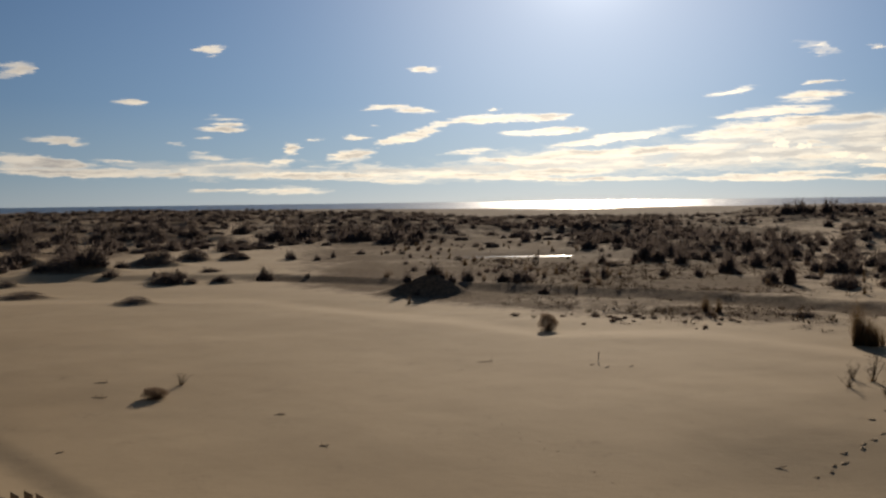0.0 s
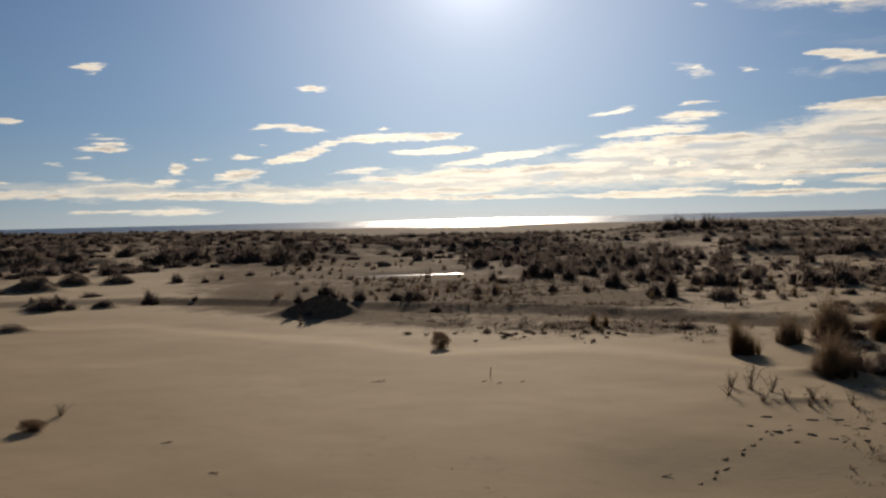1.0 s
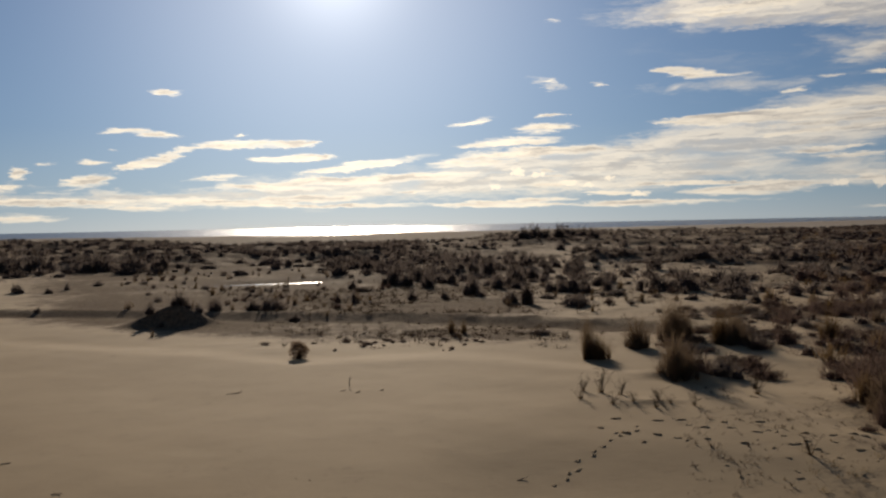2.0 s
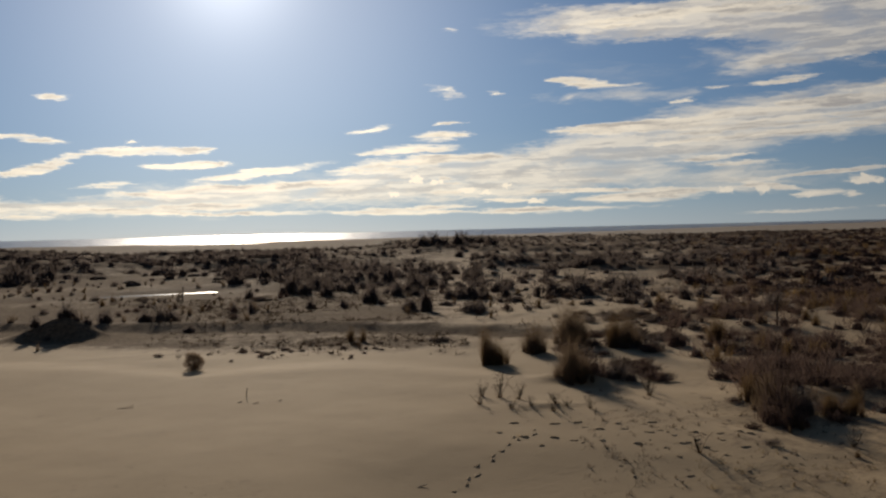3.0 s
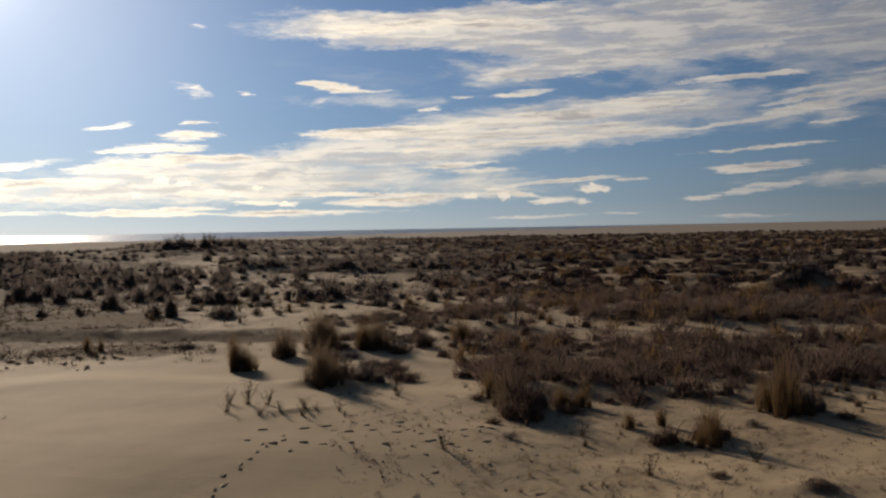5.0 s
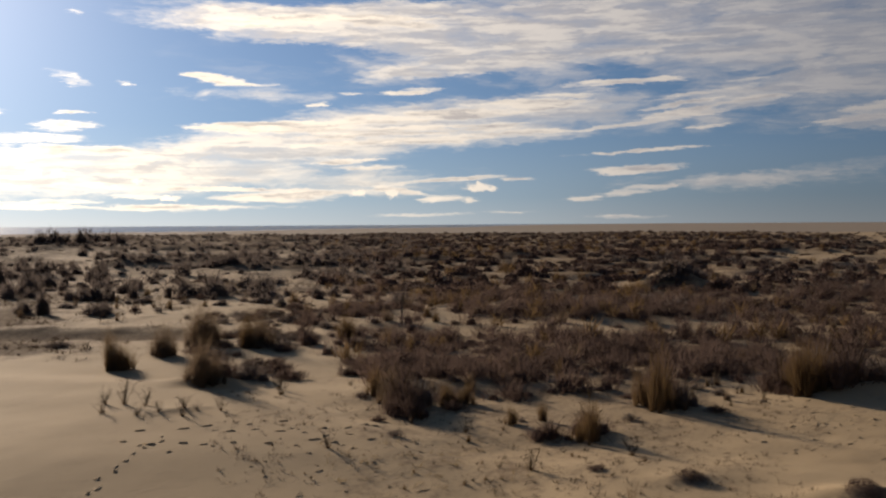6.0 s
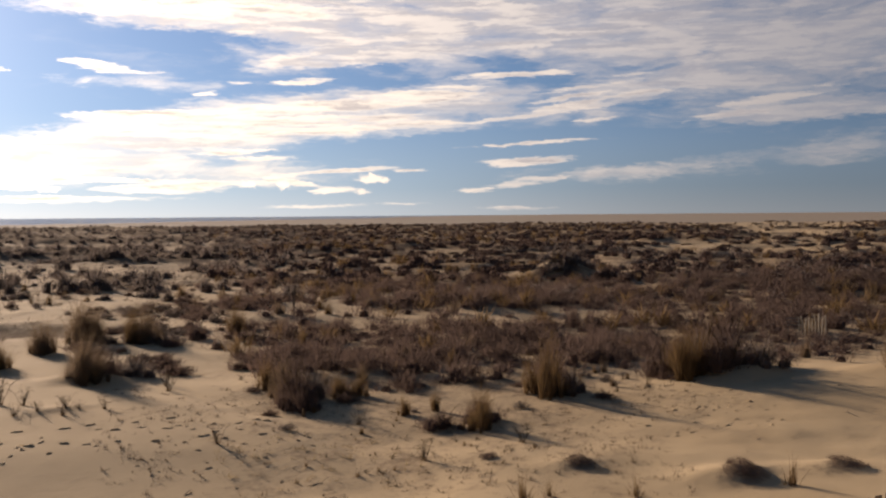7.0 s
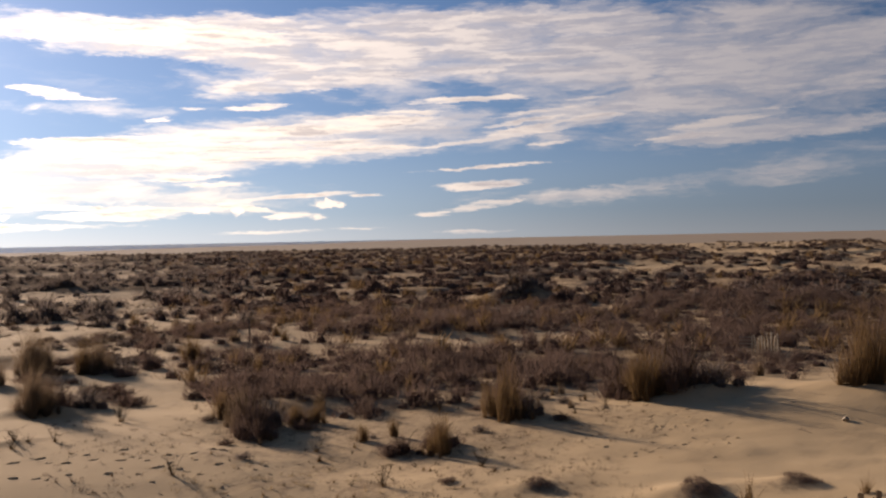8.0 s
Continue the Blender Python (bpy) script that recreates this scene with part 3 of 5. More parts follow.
def sprays(rng, x, y, z, wide, tall, count, leaf, up=0.7, slim=0.13, drape=False):
    """Twiggy foliage of many bushes at once: slim pointed shoots that stand out from uneven domes."""
    x, y, z, wide, tall = [np.repeat(np.asarray(v, float), count) for v in (x, y, z, wide, tall)]
    total = len(x)
    turn, rho = rng.uniform(0, 2 * np.pi, total), np.sqrt(rng.uniform(0, 1, total))
    lump = 0.88 + 0.3 * np.sin(turn * 3 + x * 7.1) * rho
    ox, oy = np.cos(turn) * rho * wide / 2 * lump, np.sin(turn) * rho * wide / 2 * lump
    crown = tall * np.sqrt(np.clip(1 - 0.85 * rho ** 2, 0, 1)) * lump
    base = crown * rng.uniform(-0.05, 0.72, total)
    size = leaf * tall * rng.uniform(0.5, 1.3, total)
    tip = np.stack([np.cos(turn) * rho, np.sin(turn) * rho, np.full(total, up)], 1) + rng.normal(0, 0.35, (total, 3))
    tip /= np.linalg.norm(tip, axis=1)[:, None]
    tip[:, 2] = np.abs(tip[:, 2])
    angle = rng.uniform(0, 2 * np.pi, total)
    half = np.stack([np.cos(angle), np.sin(angle), rng.uniform(-0.4, 0.4, total)], 1) * (size * slim)[:, None]
    if drape:
        z = ground_z(x + ox, y + oy)
    foot = np.stack([x + ox, y + oy, z + base], 1)
    verts = np.stack([foot - half, foot + half, foot + tip * size[:, None]], 1)
    return verts.reshape(-1, 3), np.arange(total * 3).reshape(-1, 3)


def domes(rng, x, y, z, wide, tall, sides=7):
    """The dense hearts of many bushes at once: low uneven domes of twigs."""
    x, y, z, wide, tall = [np.asarray(v, float) for v in (x, y, z, wide, tall)]
    count = len(x)
    rings = ((0.5, -0.08), (0.5, 0.36), (0.36, 0.7))
    verts = np.zeros((count, 3 * sides + 1, 3))
    for k, (r, h) in enumerate(rings):
        for s in range(sides):
            q = 2 * np.pi * (s + 0.5 * k) / sides
            rad = r * wide * rng.uniform(0.72, 1.08, count)
            verts[:, k * sides + s] = np.stack([x + rad * np.cos(q), y + rad * np.sin(q), z + h * tall * rng.uniform(0.8, 1.2, count)], 1)
    verts[:, -1] = np.stack([x, y, z + 0.74 * tall], 1)
    faces = []
    for k in range(2):
        for s in range(sides):
            b, c = k * sides + s, k * sides + (s + 1) % sides
            faces += [(b, c, c + sides), (b, c + sides, b + sides)]
    faces += [(2 * sides + s, 2 * sides + (s + 1) % sides, 3 * sides) for s in range(sides)]
    base = np.arange(count) * (3 * sides + 1)
    return verts.reshape(-1, 3), (np.array(faces)[None] + base[:, None, None]).reshape(-1, 3)


def tube(points, radii, sides=5):
    """A closed tapering tube along a line of points."""
    points = np.asarray(points, float)
    verts, tris = [], []
    for i, p in enumerate(points):
        along = points[min(i + 1, len(points) - 1)] - points[max(i - 1, 0)]
        along /= np.linalg.norm(along)
        u = np.cross(along, (0.31, 0.77, 0.55))
        u /= np.linalg.norm(u)
        w = np.cross(along, u)
        for s in range(sides):
            q = 2 * np.pi * s / sides
            verts.append(p + radii[i] * (np.cos(q) * u + np.sin(q) * w))
    for i in range(len(points) - 1):
        for s in range(sides):
            b, c = i * sides + s, i * sides + (s + 1) % sides
            tris += [(b, c, c + sides), (b, c + sides, b + sides)]
    verts += [points[0], points[-1]]
    last = (len(points) - 1) * sides
    for s in range(sides):
        tris += [(len(verts) - 2, (s + 1) % sides, s), (len(verts) - 1, last + s, last + (s + 1) % sides)]
    return np.array(verts), np.array(tris)


def height_at(x, y):
    return float(ground_z(np.array([x]), np.array([y]))[0])


def stand(x, y, turn=0.0, size=1.0, sink=0.0):
    m = pose(x, y, height_at(x, y) - sink, 0, 0, turn)
    return m @ Matrix.Diagonal((size, size, size, 1))


# ---- ground, sea, pond ----


def build_ground():
    rings = np.concatenate([np.geomspace(0.4, 12, 40)[:-1], np.geomspace(12, 85, 270)[:-1], np.geomspace(85, 450, 190)[:-1], np.geomspace(450, 4900, 40)])
    bearings = np.radians(np.concatenate([np.arange(-33, 85, 0.34), np.arange(85, 327, 3.0)]))
    x, y = np.outer(rings, np.sin(bearings)), np.outer(rings, np.cos(bearings))
    z = ground_z(x, y)
    rows, cols = z.shape
    verts = np.concatenate([np.stack([x, y, z], 2).reshape(-1, 3), [[0, 0, height_at(0, 0)]]])
    i, j = np.meshgrid(np.arange(rows - 1), np.arange(cols), indexing="ij")
    a, b = i * cols + j, i * cols + (j + 1) % cols
    tris = np.concatenate([np.stack([a, b + cols, b], 2).reshape(-1, 3), np.stack([a, a + cols, b + cols], 2).reshape(-1, 3)])
    hub = np.stack([np.full(cols, rows * cols), np.arange(cols), (np.arange(cols) + 1) % cols], 1)
    me = raw_mesh("ground", verts, np.concatenate([tris, hub]), GROUND, True)
    # what lies on the sand: litter, beach, damp
    bx, by = verts[:, 0], verts[:, 1]
    a, d = polar(bx, by)
    flatland = smooth(1.0, 1.18, d / np.interp(a, [-40, -12, -5, 6, 16, 24, 34, 45], [58, 49, 41, 33.5, 32.5, 31, 26, 22])) * (0.75 + 0.35 * smooth(-0.12, 0.12, fbm(bx / 5, by / 5, 31, 5)))
    scrub = smooth(0.82, 1.02, d / belt_start(a)) * (0.22 + 0.75 * bushiness(bx, by))
    litter = np.maximum(flatland * smooth(30, 15, a) * smooth(-14, -4, a), scrub)
    litter = np.maximum(litter, 1.0 * np.exp(-((d - np.interp(a, [-30, -10, 4, 24, 32], [64, 57, 46.5, 40.5, 39])) / 2.8) ** 2) * smooth(33, 26, a) * smooth(-16, -8, a))
    litter = np.maximum(litter, 0.33 * smooth(13, 17, d) * smooth(33, 42, a) * smooth(70, 56, a) * (d < 30) + 0.14 * smooth(19, 23, d) * smooth(36, 42, a) * smooth(66, 58, a) * (d < 30))
    litter = np.maximum(litter, 0.3 * np.exp(-((bx - 21.0) / 2.4) ** 2 - ((by - 9.8) / 2.0) ** 2))
    # smaller hummocks: darker ground colour, centred towards the viewer's side
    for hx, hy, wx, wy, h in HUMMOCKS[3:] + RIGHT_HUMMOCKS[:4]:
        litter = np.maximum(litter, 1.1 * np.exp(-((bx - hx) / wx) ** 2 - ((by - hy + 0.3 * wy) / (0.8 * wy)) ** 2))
    litter = np.minimum(litter, 1.0)
    beach = smooth(0.93, 1.08, d / beach_start(a))
    damp = 0.8 * smooth(1.6, 0.9, np.hypot((bx - 7) / 9, (by - 77) / 6)) * (d < 120)
    damp = np.maximum(damp, 0.75 * np.exp(-((d - np.interp(a, [-30, -10, 4, 24, 32], [64, 57, 46.5, 40.5, 39])) / 1.5) ** 2) * smooth(33, 27, a) * smooth(-14, -6, a))
    colours = np.stack([litter, beach, damp, np.ones_like(d)], 1).astype(np.float32)
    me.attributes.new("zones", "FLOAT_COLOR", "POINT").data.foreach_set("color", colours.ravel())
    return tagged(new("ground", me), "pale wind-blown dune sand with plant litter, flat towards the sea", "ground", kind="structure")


def water_sheet(name, outline, z, mat, label, category):
    verts = [(px, py, z) for px, py in outline]
    middle = np.mean(np.array(verts), 0)
    verts.append(tuple(middle))
    count = len(outline)
    tris = [(i, (i + 1) % count, count) for i in range(count)]
    return tagged(new(name, raw_mesh(name, verts, tris, mat)), label, category, kind="structure")


def round_outline(cx, cy, rx, ry, seed, count=48):
    rng = np.random.default_rng(seed)
    q = np.linspace(0, 2 * np.pi, count, endpoint=False)
    wob = 1 + 0.14 * np.sin(3 * q + rng.uniform(0, 6)) + 0.1 * np.sin(5 * q + rng.uniform(0, 6)) + 0.05 * rng.normal(size=count)
    return [(cx + rx * w * math.cos(t), cy + ry * w * math.sin(t)) for t, w in zip(q, wob)]


def build_sea():
    rings, q = np.geomspace(480, 4950, 24), np.radians(np.arange(-100, 75, 2.5))
    x, y = np.outer(rings, np.sin(q)), np.outer(rings, np.cos(q))
    rows, cols = x.shape
    i, j = np.meshgrid(np.arange(rows - 1), np.arange(cols - 1), indexing="ij")
    a = i * cols + j
    tris = np.concatenate([np.stack([a, a + cols + 1, a + 1], 2).reshape(-1, 3), np.stack([a, a + cols, a + cols + 1], 2).reshape(-1, 3)])
    verts = np.stack([x, y, np.full_like(x, -0.75)], 2).reshape(-1, 3)
    tagged(new("sea", raw_mesh("sea", verts, tris, SEA)), "grey-blue sea glittering under the low sun", "sea", kind="structure")


build_ground()
build_sea()
water_sheet("pond", round_outline(6.8, 76.6, 4.2, 0.6, 5), -0.13, POND, "shallow pool of still water on the dune flat", "pond")
water_sheet("lagoon", round_outline(57, 462, 32, 9, 8), 0.01, POND, "shallow lagoon behind the beach", "lagoon")

# ---- plants ----


def fan(rng, count, foot, height, width, spread, droop, steps=3):
    """Grass blades that leave one narrow foot, open like a fan and bend over at the tips."""
    turn, q = rng.uniform(0, 2 * np.pi, count), rng.uniform(0, 2 * np.pi, count)
    out = np.stack([np.cos(turn), np.sin(turn), np.zeros(count)], 1)
    side = np.stack([-out[:, 1], out[:, 0], np.zeros(count)], 1)
    start = np.stack([np.cos(q), np.sin(q), np.zeros(count)], 1) * (foot * np.sqrt(rng.uniform(0, 1, count)))[:, None]
    angle = np.clip(np.abs(rng.normal(0, spread, count)), 0, 1.25)
    tall = height * (0.3 + 0.55 * rng.beta(1.6, 1.6, count) + 0.25 * (rng.uniform(0, 1, count) > 0.93)) * (1 - 0.25 * angle)
    bow = droop * rng.uniform(0.2, 1.6, count) * (0.4 + angle)
    veer = rng.normal(0, 0.12, count)
    facing = rng.uniform(0, np.pi, count)[:, None]
    face = out * np.cos(facing) + side * np.sin(facing)
    verts = np.zeros((count, 2 * steps + 1, 3))
    for i in range(steps + 1):
        s = i / steps
        centre = start + out * (tall * (np.sin(angle) * s + bow * s ** 3))[:, None] + side * (tall * veer * s * s)[:, None]
        centre[:, 2] = tall * (np.cos(angle) * s - 0.5 * bow * s ** 3) - 0.04
        half = face * (width * (1 - s) ** 0.8 * 0.5)
        if i < steps:
            verts[:, 2 * i], verts[:, 2 * i + 1] = centre - half, centre + half
        else:
            verts[:, 2 * i] = centre
    faces = []
    for i in range(steps - 1):
        faces += [(2 * i, 2 * i + 1, 2 * i + 3), (2 * i, 2 * i + 3, 2 * i + 2)]
    faces.append((2 * steps - 2, 2 * steps - 1, 2 * steps))
    base = np.arange(count) * (2 * steps + 1)
    return verts.reshape(-1, 3), (np.array(faces)[None] + base[:, None, None]).reshape(-1, 3)


def make_grass_clump(seed, count=700, radius=0.28, height=1.2, width=0.012, spread=0.34, droop=0.16, mat=None):
    rng = np.random.default_rng(seed)
    ob, gust = None, rng.normal(0, 0.10, 2)
    for k in range(5):
        share = (0.42, 0.2, 0.16, 0.12, 0.1)[k]
        q, r = rng.uniform(0, 2 * np.pi), radius * (0.0, 0.5, 0.75, 0.95, 1.2)[k]
        v, f = fan(rng, int(count * share), radius * (0.4, 0.26, 0.22, 0.18, 0.15)[k], height * (1.0, 0.88, 0.72, 0.6, 0.45)[k] * rng.uniform(0.85, 1.1), width, spread * rng.uniform(0.8, 1.25), droop)
        v[:, :2] += np.array([math.cos(q) * r, math.sin(q) * r]) + np.maximum(v[:, 2:3], 0) ** 1.4 * (gust + rng.normal(0, 0.07, 2))
        if ob is None:
            ob = new("grass_clump", raw_mesh("grass_clump", v, f, mat or GRASS))
        else:
            part("side_tussock", raw_mesh("side_tussock", v, f, mat or GRASS), ob)
    dead = fan(rng, count // 5, radius * 0.5, height * 0.3, width, spread * 2.2, 0.5, 3)
    part("dead_thatch", raw_mesh("dead_thatch", *dead, TWIG), ob, "dark matted dead leaves")
    return tagged(ob, "tall dry marram grass clump with tan blades, rooted in sand", "grass clump")


def make_shrub(seed, mat, wide=1.5, tall=1.0, count=2100, leaf=0.42, slim=0.05, label="", name="shrub", category="shrub"):
    rng = np.random.default_rng(seed)
    q, reach = rng.uniform(0, 2 * np.pi, 7), wide * (0.25 if name == "low_weed" else 1.0) * np.array([0, 0.2, 0.25, 0.3, 0.3, 0.36, 0.4])
    lobes = np.cos(q) * reach, np.sin(q) * reach, np.zeros(7), wide * rng.uniform(0.45, 0.75, 7), tall * np.array([1.0, 0.93, 0.84, 0.74, 0.64, 0.54, 0.45]) * rng.uniform(0.85, 1.0, 7)
    pieces = [sprays(rng, *lobes, count // 7, leaf, 1.0, slim)]
    if name == "shrub":
        pieces.append(domes(rng, *lobes[:3], lobes[3] * 0.42, lobes[4] * 0.5))
    ob = new(name, raw_mesh(name, *join_arrays(pieces), mat))
    stems = []
    for _ in range(8):
        q, r = rng.uniform(0, 2 * np.pi), rng.uniform(0.2, 0.45) * wide
        end = np.array([math.cos(q) * r, math.sin(q) * r, tall * rng.uniform(0.5, 0.9)])
        bend = end * 0.5 + np.array([0, 0, 0.1 * tall]) + rng.normal(0, 0.04, 3)
        stems.append(tube([(0.1 * end[0], 0.1 * end[1], -0.05), bend, end], [0.018, 0.012, 0.004], 4))
    part("twig_frame", raw_mesh("twig_frame", *join_arrays(stems), TWIG), ob, "thin grey-brown stems")
    return tagged(ob, label or "low twiggy brown dune shrub rooted in sand", category)


def make_dead_plant(seed, tall=0.5, count=7, spread=0.5):
    rng = np.random.default_rng(seed)
    pieces = []
    for _ in range(count):
        q, r, h = rng.uniform(0, 2 * np.pi), rng.uniform(0.1, spread) * tall, tall * rng.uniform(0.5, 1)
        pts = [(0, 0, -0.03)] + [(math.cos(q) * r * s + rng.normal(0, 0.03 * tall), math.sin(q) * r * s + rng.normal(0, 0.03 * tall), h * s) for s in (0.35, 0.7, 1.0)]
        pieces.append(tube(pts, [0.007, 0.006, 0.004, 0.002], 3))
        for s in (0.35, 0.5, 0.65, 0.8, 0.92):
            p = np.array(pts[0]) * (1 - s) + np.array(pts[-1]) * s
            tip = p + np.array([rng.normal(0, 0.16), rng.normal(0, 0.16), rng.uniform(-0.06, 0.14)]) * tall * 1.4
            tip[2] = max(tip[2], 0.02)
            pieces.append(tube([p, (p + tip) / 2 + (0, 0, 0.02), tip], [0.004, 0.0035, 0.002], 3))
    ob = new("dead_plant", raw_mesh("dead_plant", *join_arrays(pieces), TWIG))
    heads = blades(rng, 30, 0.05, tall * 0.5, 0.02, 0.9, 0.2, 3)
    part("withered_foliage", raw_mesh("withered_foliage", *heads, GRASS), ob)
    return tagged(ob, "withered branching weed standing in the sand", "weed")


def make_tumbleweed(seed, wide=0.7, tall=0.6):
    rng = np.random.default_rng(seed)
    pieces = []
    for _ in range(70):
        way = rng.normal(size=3)
        way[2] = abs(way[2])
        way /= np.linalg.norm(way)
        end = way * (wide / 2, wide / 2, tall) * rng.uniform(0.8, 1.0)
        mid = end * 0.5 + rng.normal(0, 0.05, 3)
        mid[2] = max(mid[2], 0.02)
        pieces.append(tube([(0, 0, 0.02), mid, end], [0.009, 0.007, 0.003], 4))
    ob = new("tumbleweed", raw_mesh("tumbleweed", *join_arrays(pieces), TUMBLE))
    way = rng.normal(size=(4000, 3))
    way /= np.linalg.norm(way, axis=1)[:, None]
    way *= (1 + 0.12 * np.sin(3 * way[:, 0] + 4 * way[:, 2]))[:, None]
    foot = way * (wide / 2, wide / 2, tall / 2) * rng.uniform(0.45, 0.95, 4000)[:, None] + (0, 0, tall * 0.52)
    half = np.cross(way, rng.normal(size=(4000, 3))) * 0.005
    tip = foot + (way * (1, 1, 0.8) + (0, 0, 0.4) + rng.normal(0, 0.5, (4000, 3))) * 0.045
    mass = np.stack([foot - half, foot + half, tip], 1).reshape(-1, 3)
    part("twig_mass", raw_mesh("twig_mass", mass, np.arange(12000).reshape(-1, 3), TUMBLE), ob)
    return tagged(ob, "rounded grey-brown dry bush sitting on bare sand", "bush")


def draped_plant(x, y, wide, tall, mat, seed, label):
    """A creeping plant that follows the hummock it grows on."""
    r = np.random.default_rng(seed)
    v, f = sprays(r, [x], [y], [0], [wide], [tall], int(900 + 700 * wide), 0.55, 0.6, 0.05, True)
    base = np.array([x, y, height_at(x, y)])
    ob = new("creeping_plant", raw_mesh("creeping_plant", v - base, f, mat))
    ob.location = base
    return tagged(ob, label, "creeping plant", "creeping dune plants")


rng = np.random.default_rng(7)
GRASS_KINDS = [make_grass_clump(20 + i, 700 + 60 * i, 0.20 + 0.04 * i, 1.2, 0.008, 0.29 + 0.04 * i, 0.24) for i in range(4)]
THIN_GRASS = [make_grass_clump(25 + i, 230, 0.34, 1.2, 0.014, 0.17, 0.26) for i in range(2)]
OLD_GRASS = [make_grass_clump(30 + i, 1500, 0.33, 1.1, 0.008, 0.52 + 0.06 * i, 0.34, GREY_GRASS) for i in range(3)]
SHRUB_KINDS = [make_shrub(40 + i, (SCRUB, GREEN_SCRUB)[i % 2], 1.5, 1.0, 2900, 0.18, 0.055) for i in range(4)]
WEED_KINDS = [make_dead_plant(60 + i, 0.45, 8 + 2 * i, 0.8) for i in range(3)]
LIGHT_GRASS = [make_grass_clump(90 + i, 120, 0.2, 1.1, 0.026, 0.36, 0.2, (GRASS, GREY_GRASS)[i % 2]) for i in range(4)]
ROUND_BUSHES = [make_shrub(45 + i, GREEN_SCRUB, 1.5, 1.0, 900, 0.2, 0.12) for i in range(3)]
SMALL_WEEDS = [make_shrub(50 + i, (SCRUB, GREEN_SCRUB)[i % 2], 1.5, 1.0, 420, 0.42, 0.065, name="low_weed", category="weed") for i in range(3)]
LOW_GRASS = [make_grass_clump(80 + i, 80, 0.10, 0.4, 0.010, 0.4, 0.2) for i in range(2)]
used = set()


def extent(ob):
    """Breadth and height of a plant with its parts."""
    points = []
    for o in (ob, *ob.children):
        co = np.zeros(len(o.data.vertices) * 3, np.float32)
        o.data.vertices.foreach_get("co", co)
        points.append(co.reshape(-1, 3))
    points = np.concatenate(points)
    return 2 * float(np.percentile(np.hypot(points[:, 0], points[:, 1]), 88)), float(np.percentile(points[:, 2], 98.8))


EXTENTS = {}


def plant(kinds, x, y, wide, tall, group="", label="", sink=0.0):
    """Sets one plant of a kind at a place, scaled to its breadth and height."""
    ob = kinds[int(rng.integers(len(kinds)))]
    if ob.name not in EXTENTS:
        EXTENTS[ob.name] = extent(ob)
    own_wide, own_tall = EXTENTS[ob.name]
    m = pose(x, y, height_at(x, y) - sink, 0, 0, float(rng.uniform(0, 360)))
    if ob.name not in used:
        used.add(ob.name)
        made = ob
    else:
        made = copy_thing(ob, m)
    made.matrix_basis = m @ Matrix.Diagonal((wide / own_wide, wide / own_wide, tall / own_tall, 1))
    tagged(made, label, group=group)
    return made


# tall tufts and bushes that stand out: x, y, breadth, height
TALL_GRASS = [
    (12.55, 28.1, 0.5, 1.35), (12.95, 27.7, 0.6, 0.75), (18.3, 29.3, 0.7, 1.35), (10.31, 36.3, 0.32, 0.62), (10.79, 36.27, 0.28, 0.56),
    (22.1, 28.3, 0.8, 1.05), (15.2, 18.3, 0.5, 0.8),
    (22.7, 10.5, 0.85, 1.5), (23.2, 10.3, 0.7, 1.25), (23.0, 11.0, 0.6, 1.0), (16.23, 13.58, 0.3, 0.45),
    (15.43, 13.77, 0.3, 0.45), (16.1, 16.6, 0.5, 0.6), (16.5, 16.3, 0.45, 0.6), (25.6, 5.6, 1.3, 1.9), (26.2, 5.0, 1.2, 1.7),
]
BIG_SHRUBS = [
    (13.6, 23.4, 1.5, 0.55), (20.5, 28.7, 0.9, 0.6), (15.6, 17.9, 1.0, 0.75), (15.0, 17.0, 1.15, 0.8), (14.6, 16.4, 1.0, 0.65), (14.4, 16.0, 0.8, 0.45), (15.5, 16.9, 0.9, 0.6), (-0.5, 45.2, 0.85, 0.62), (-1.75, 45.3, 0.6, 0.55), (0.4, 45.6, 0.7, 0.42), (-0.1, 45.5, 0.6, 0.5), (1.4, 51.4, 0.9, 0.7),
    (4.0, 50.6, 1.9, 0.85), (3.3, 50.9, 1.0, 0.7), (-11.0, 56.7, 1.0, 0.7), (-12.4, 74.8, 0.9, 0.65), (-23.4, 61.6, 1.9, 1.3), 
]
BIG_SHRUBS += [
    (-31.4, 69.0, 2.6, 1.0), (-20.6, 68.8, 0.9, 0.6), (-15.2, 53.3, 0.9, 0.55),
    (19.6, 45.4, 1.6, 0.6), (29.0, 51.0, 2.1, 0.5), (31.4, 48.7, 2.1, 0.65), (14.7, 23.45, 1.7, 0.5), (23.9, 10.6, 1.6, 1.0), (24.7, 10.1, 1.6, 0.7), (27.0, 5.6, 1.8, 1.2), (23.6, 9.7, 1.7, 0.95), (24.6, 9.2, 1.6, 0.55), (23.4, 11.4, 1.8, 0.8), (20.0, 12.9, 1.2, 0.8), (19.9, 12.2, 0.9, 0.5), (16.15, 12.2, 1.0, 0.38), (15.1, 12.4, 0.9, 0.32),
]
for x, y, w, h in TALL_GRASS:
    plant(GRASS_KINDS, x, y, w, h, "tall dune grass")
for x, y, w, h in [(19.13, 12.42, 0.75, 1.6), (19.5, 12.4, 0.6, 1.2), (19.3, 12.9, 0.6, 1.1), (15.52, 11.58, 0.6, 1.05), (15.75, 11.9, 0.45, 0.75), (15.3, 11.8, 0.35, 0.55)]:
    plant(THIN_GRASS, x, y, w, h, "thin upright grass", "sparse upright tan grass stems on bare sand")
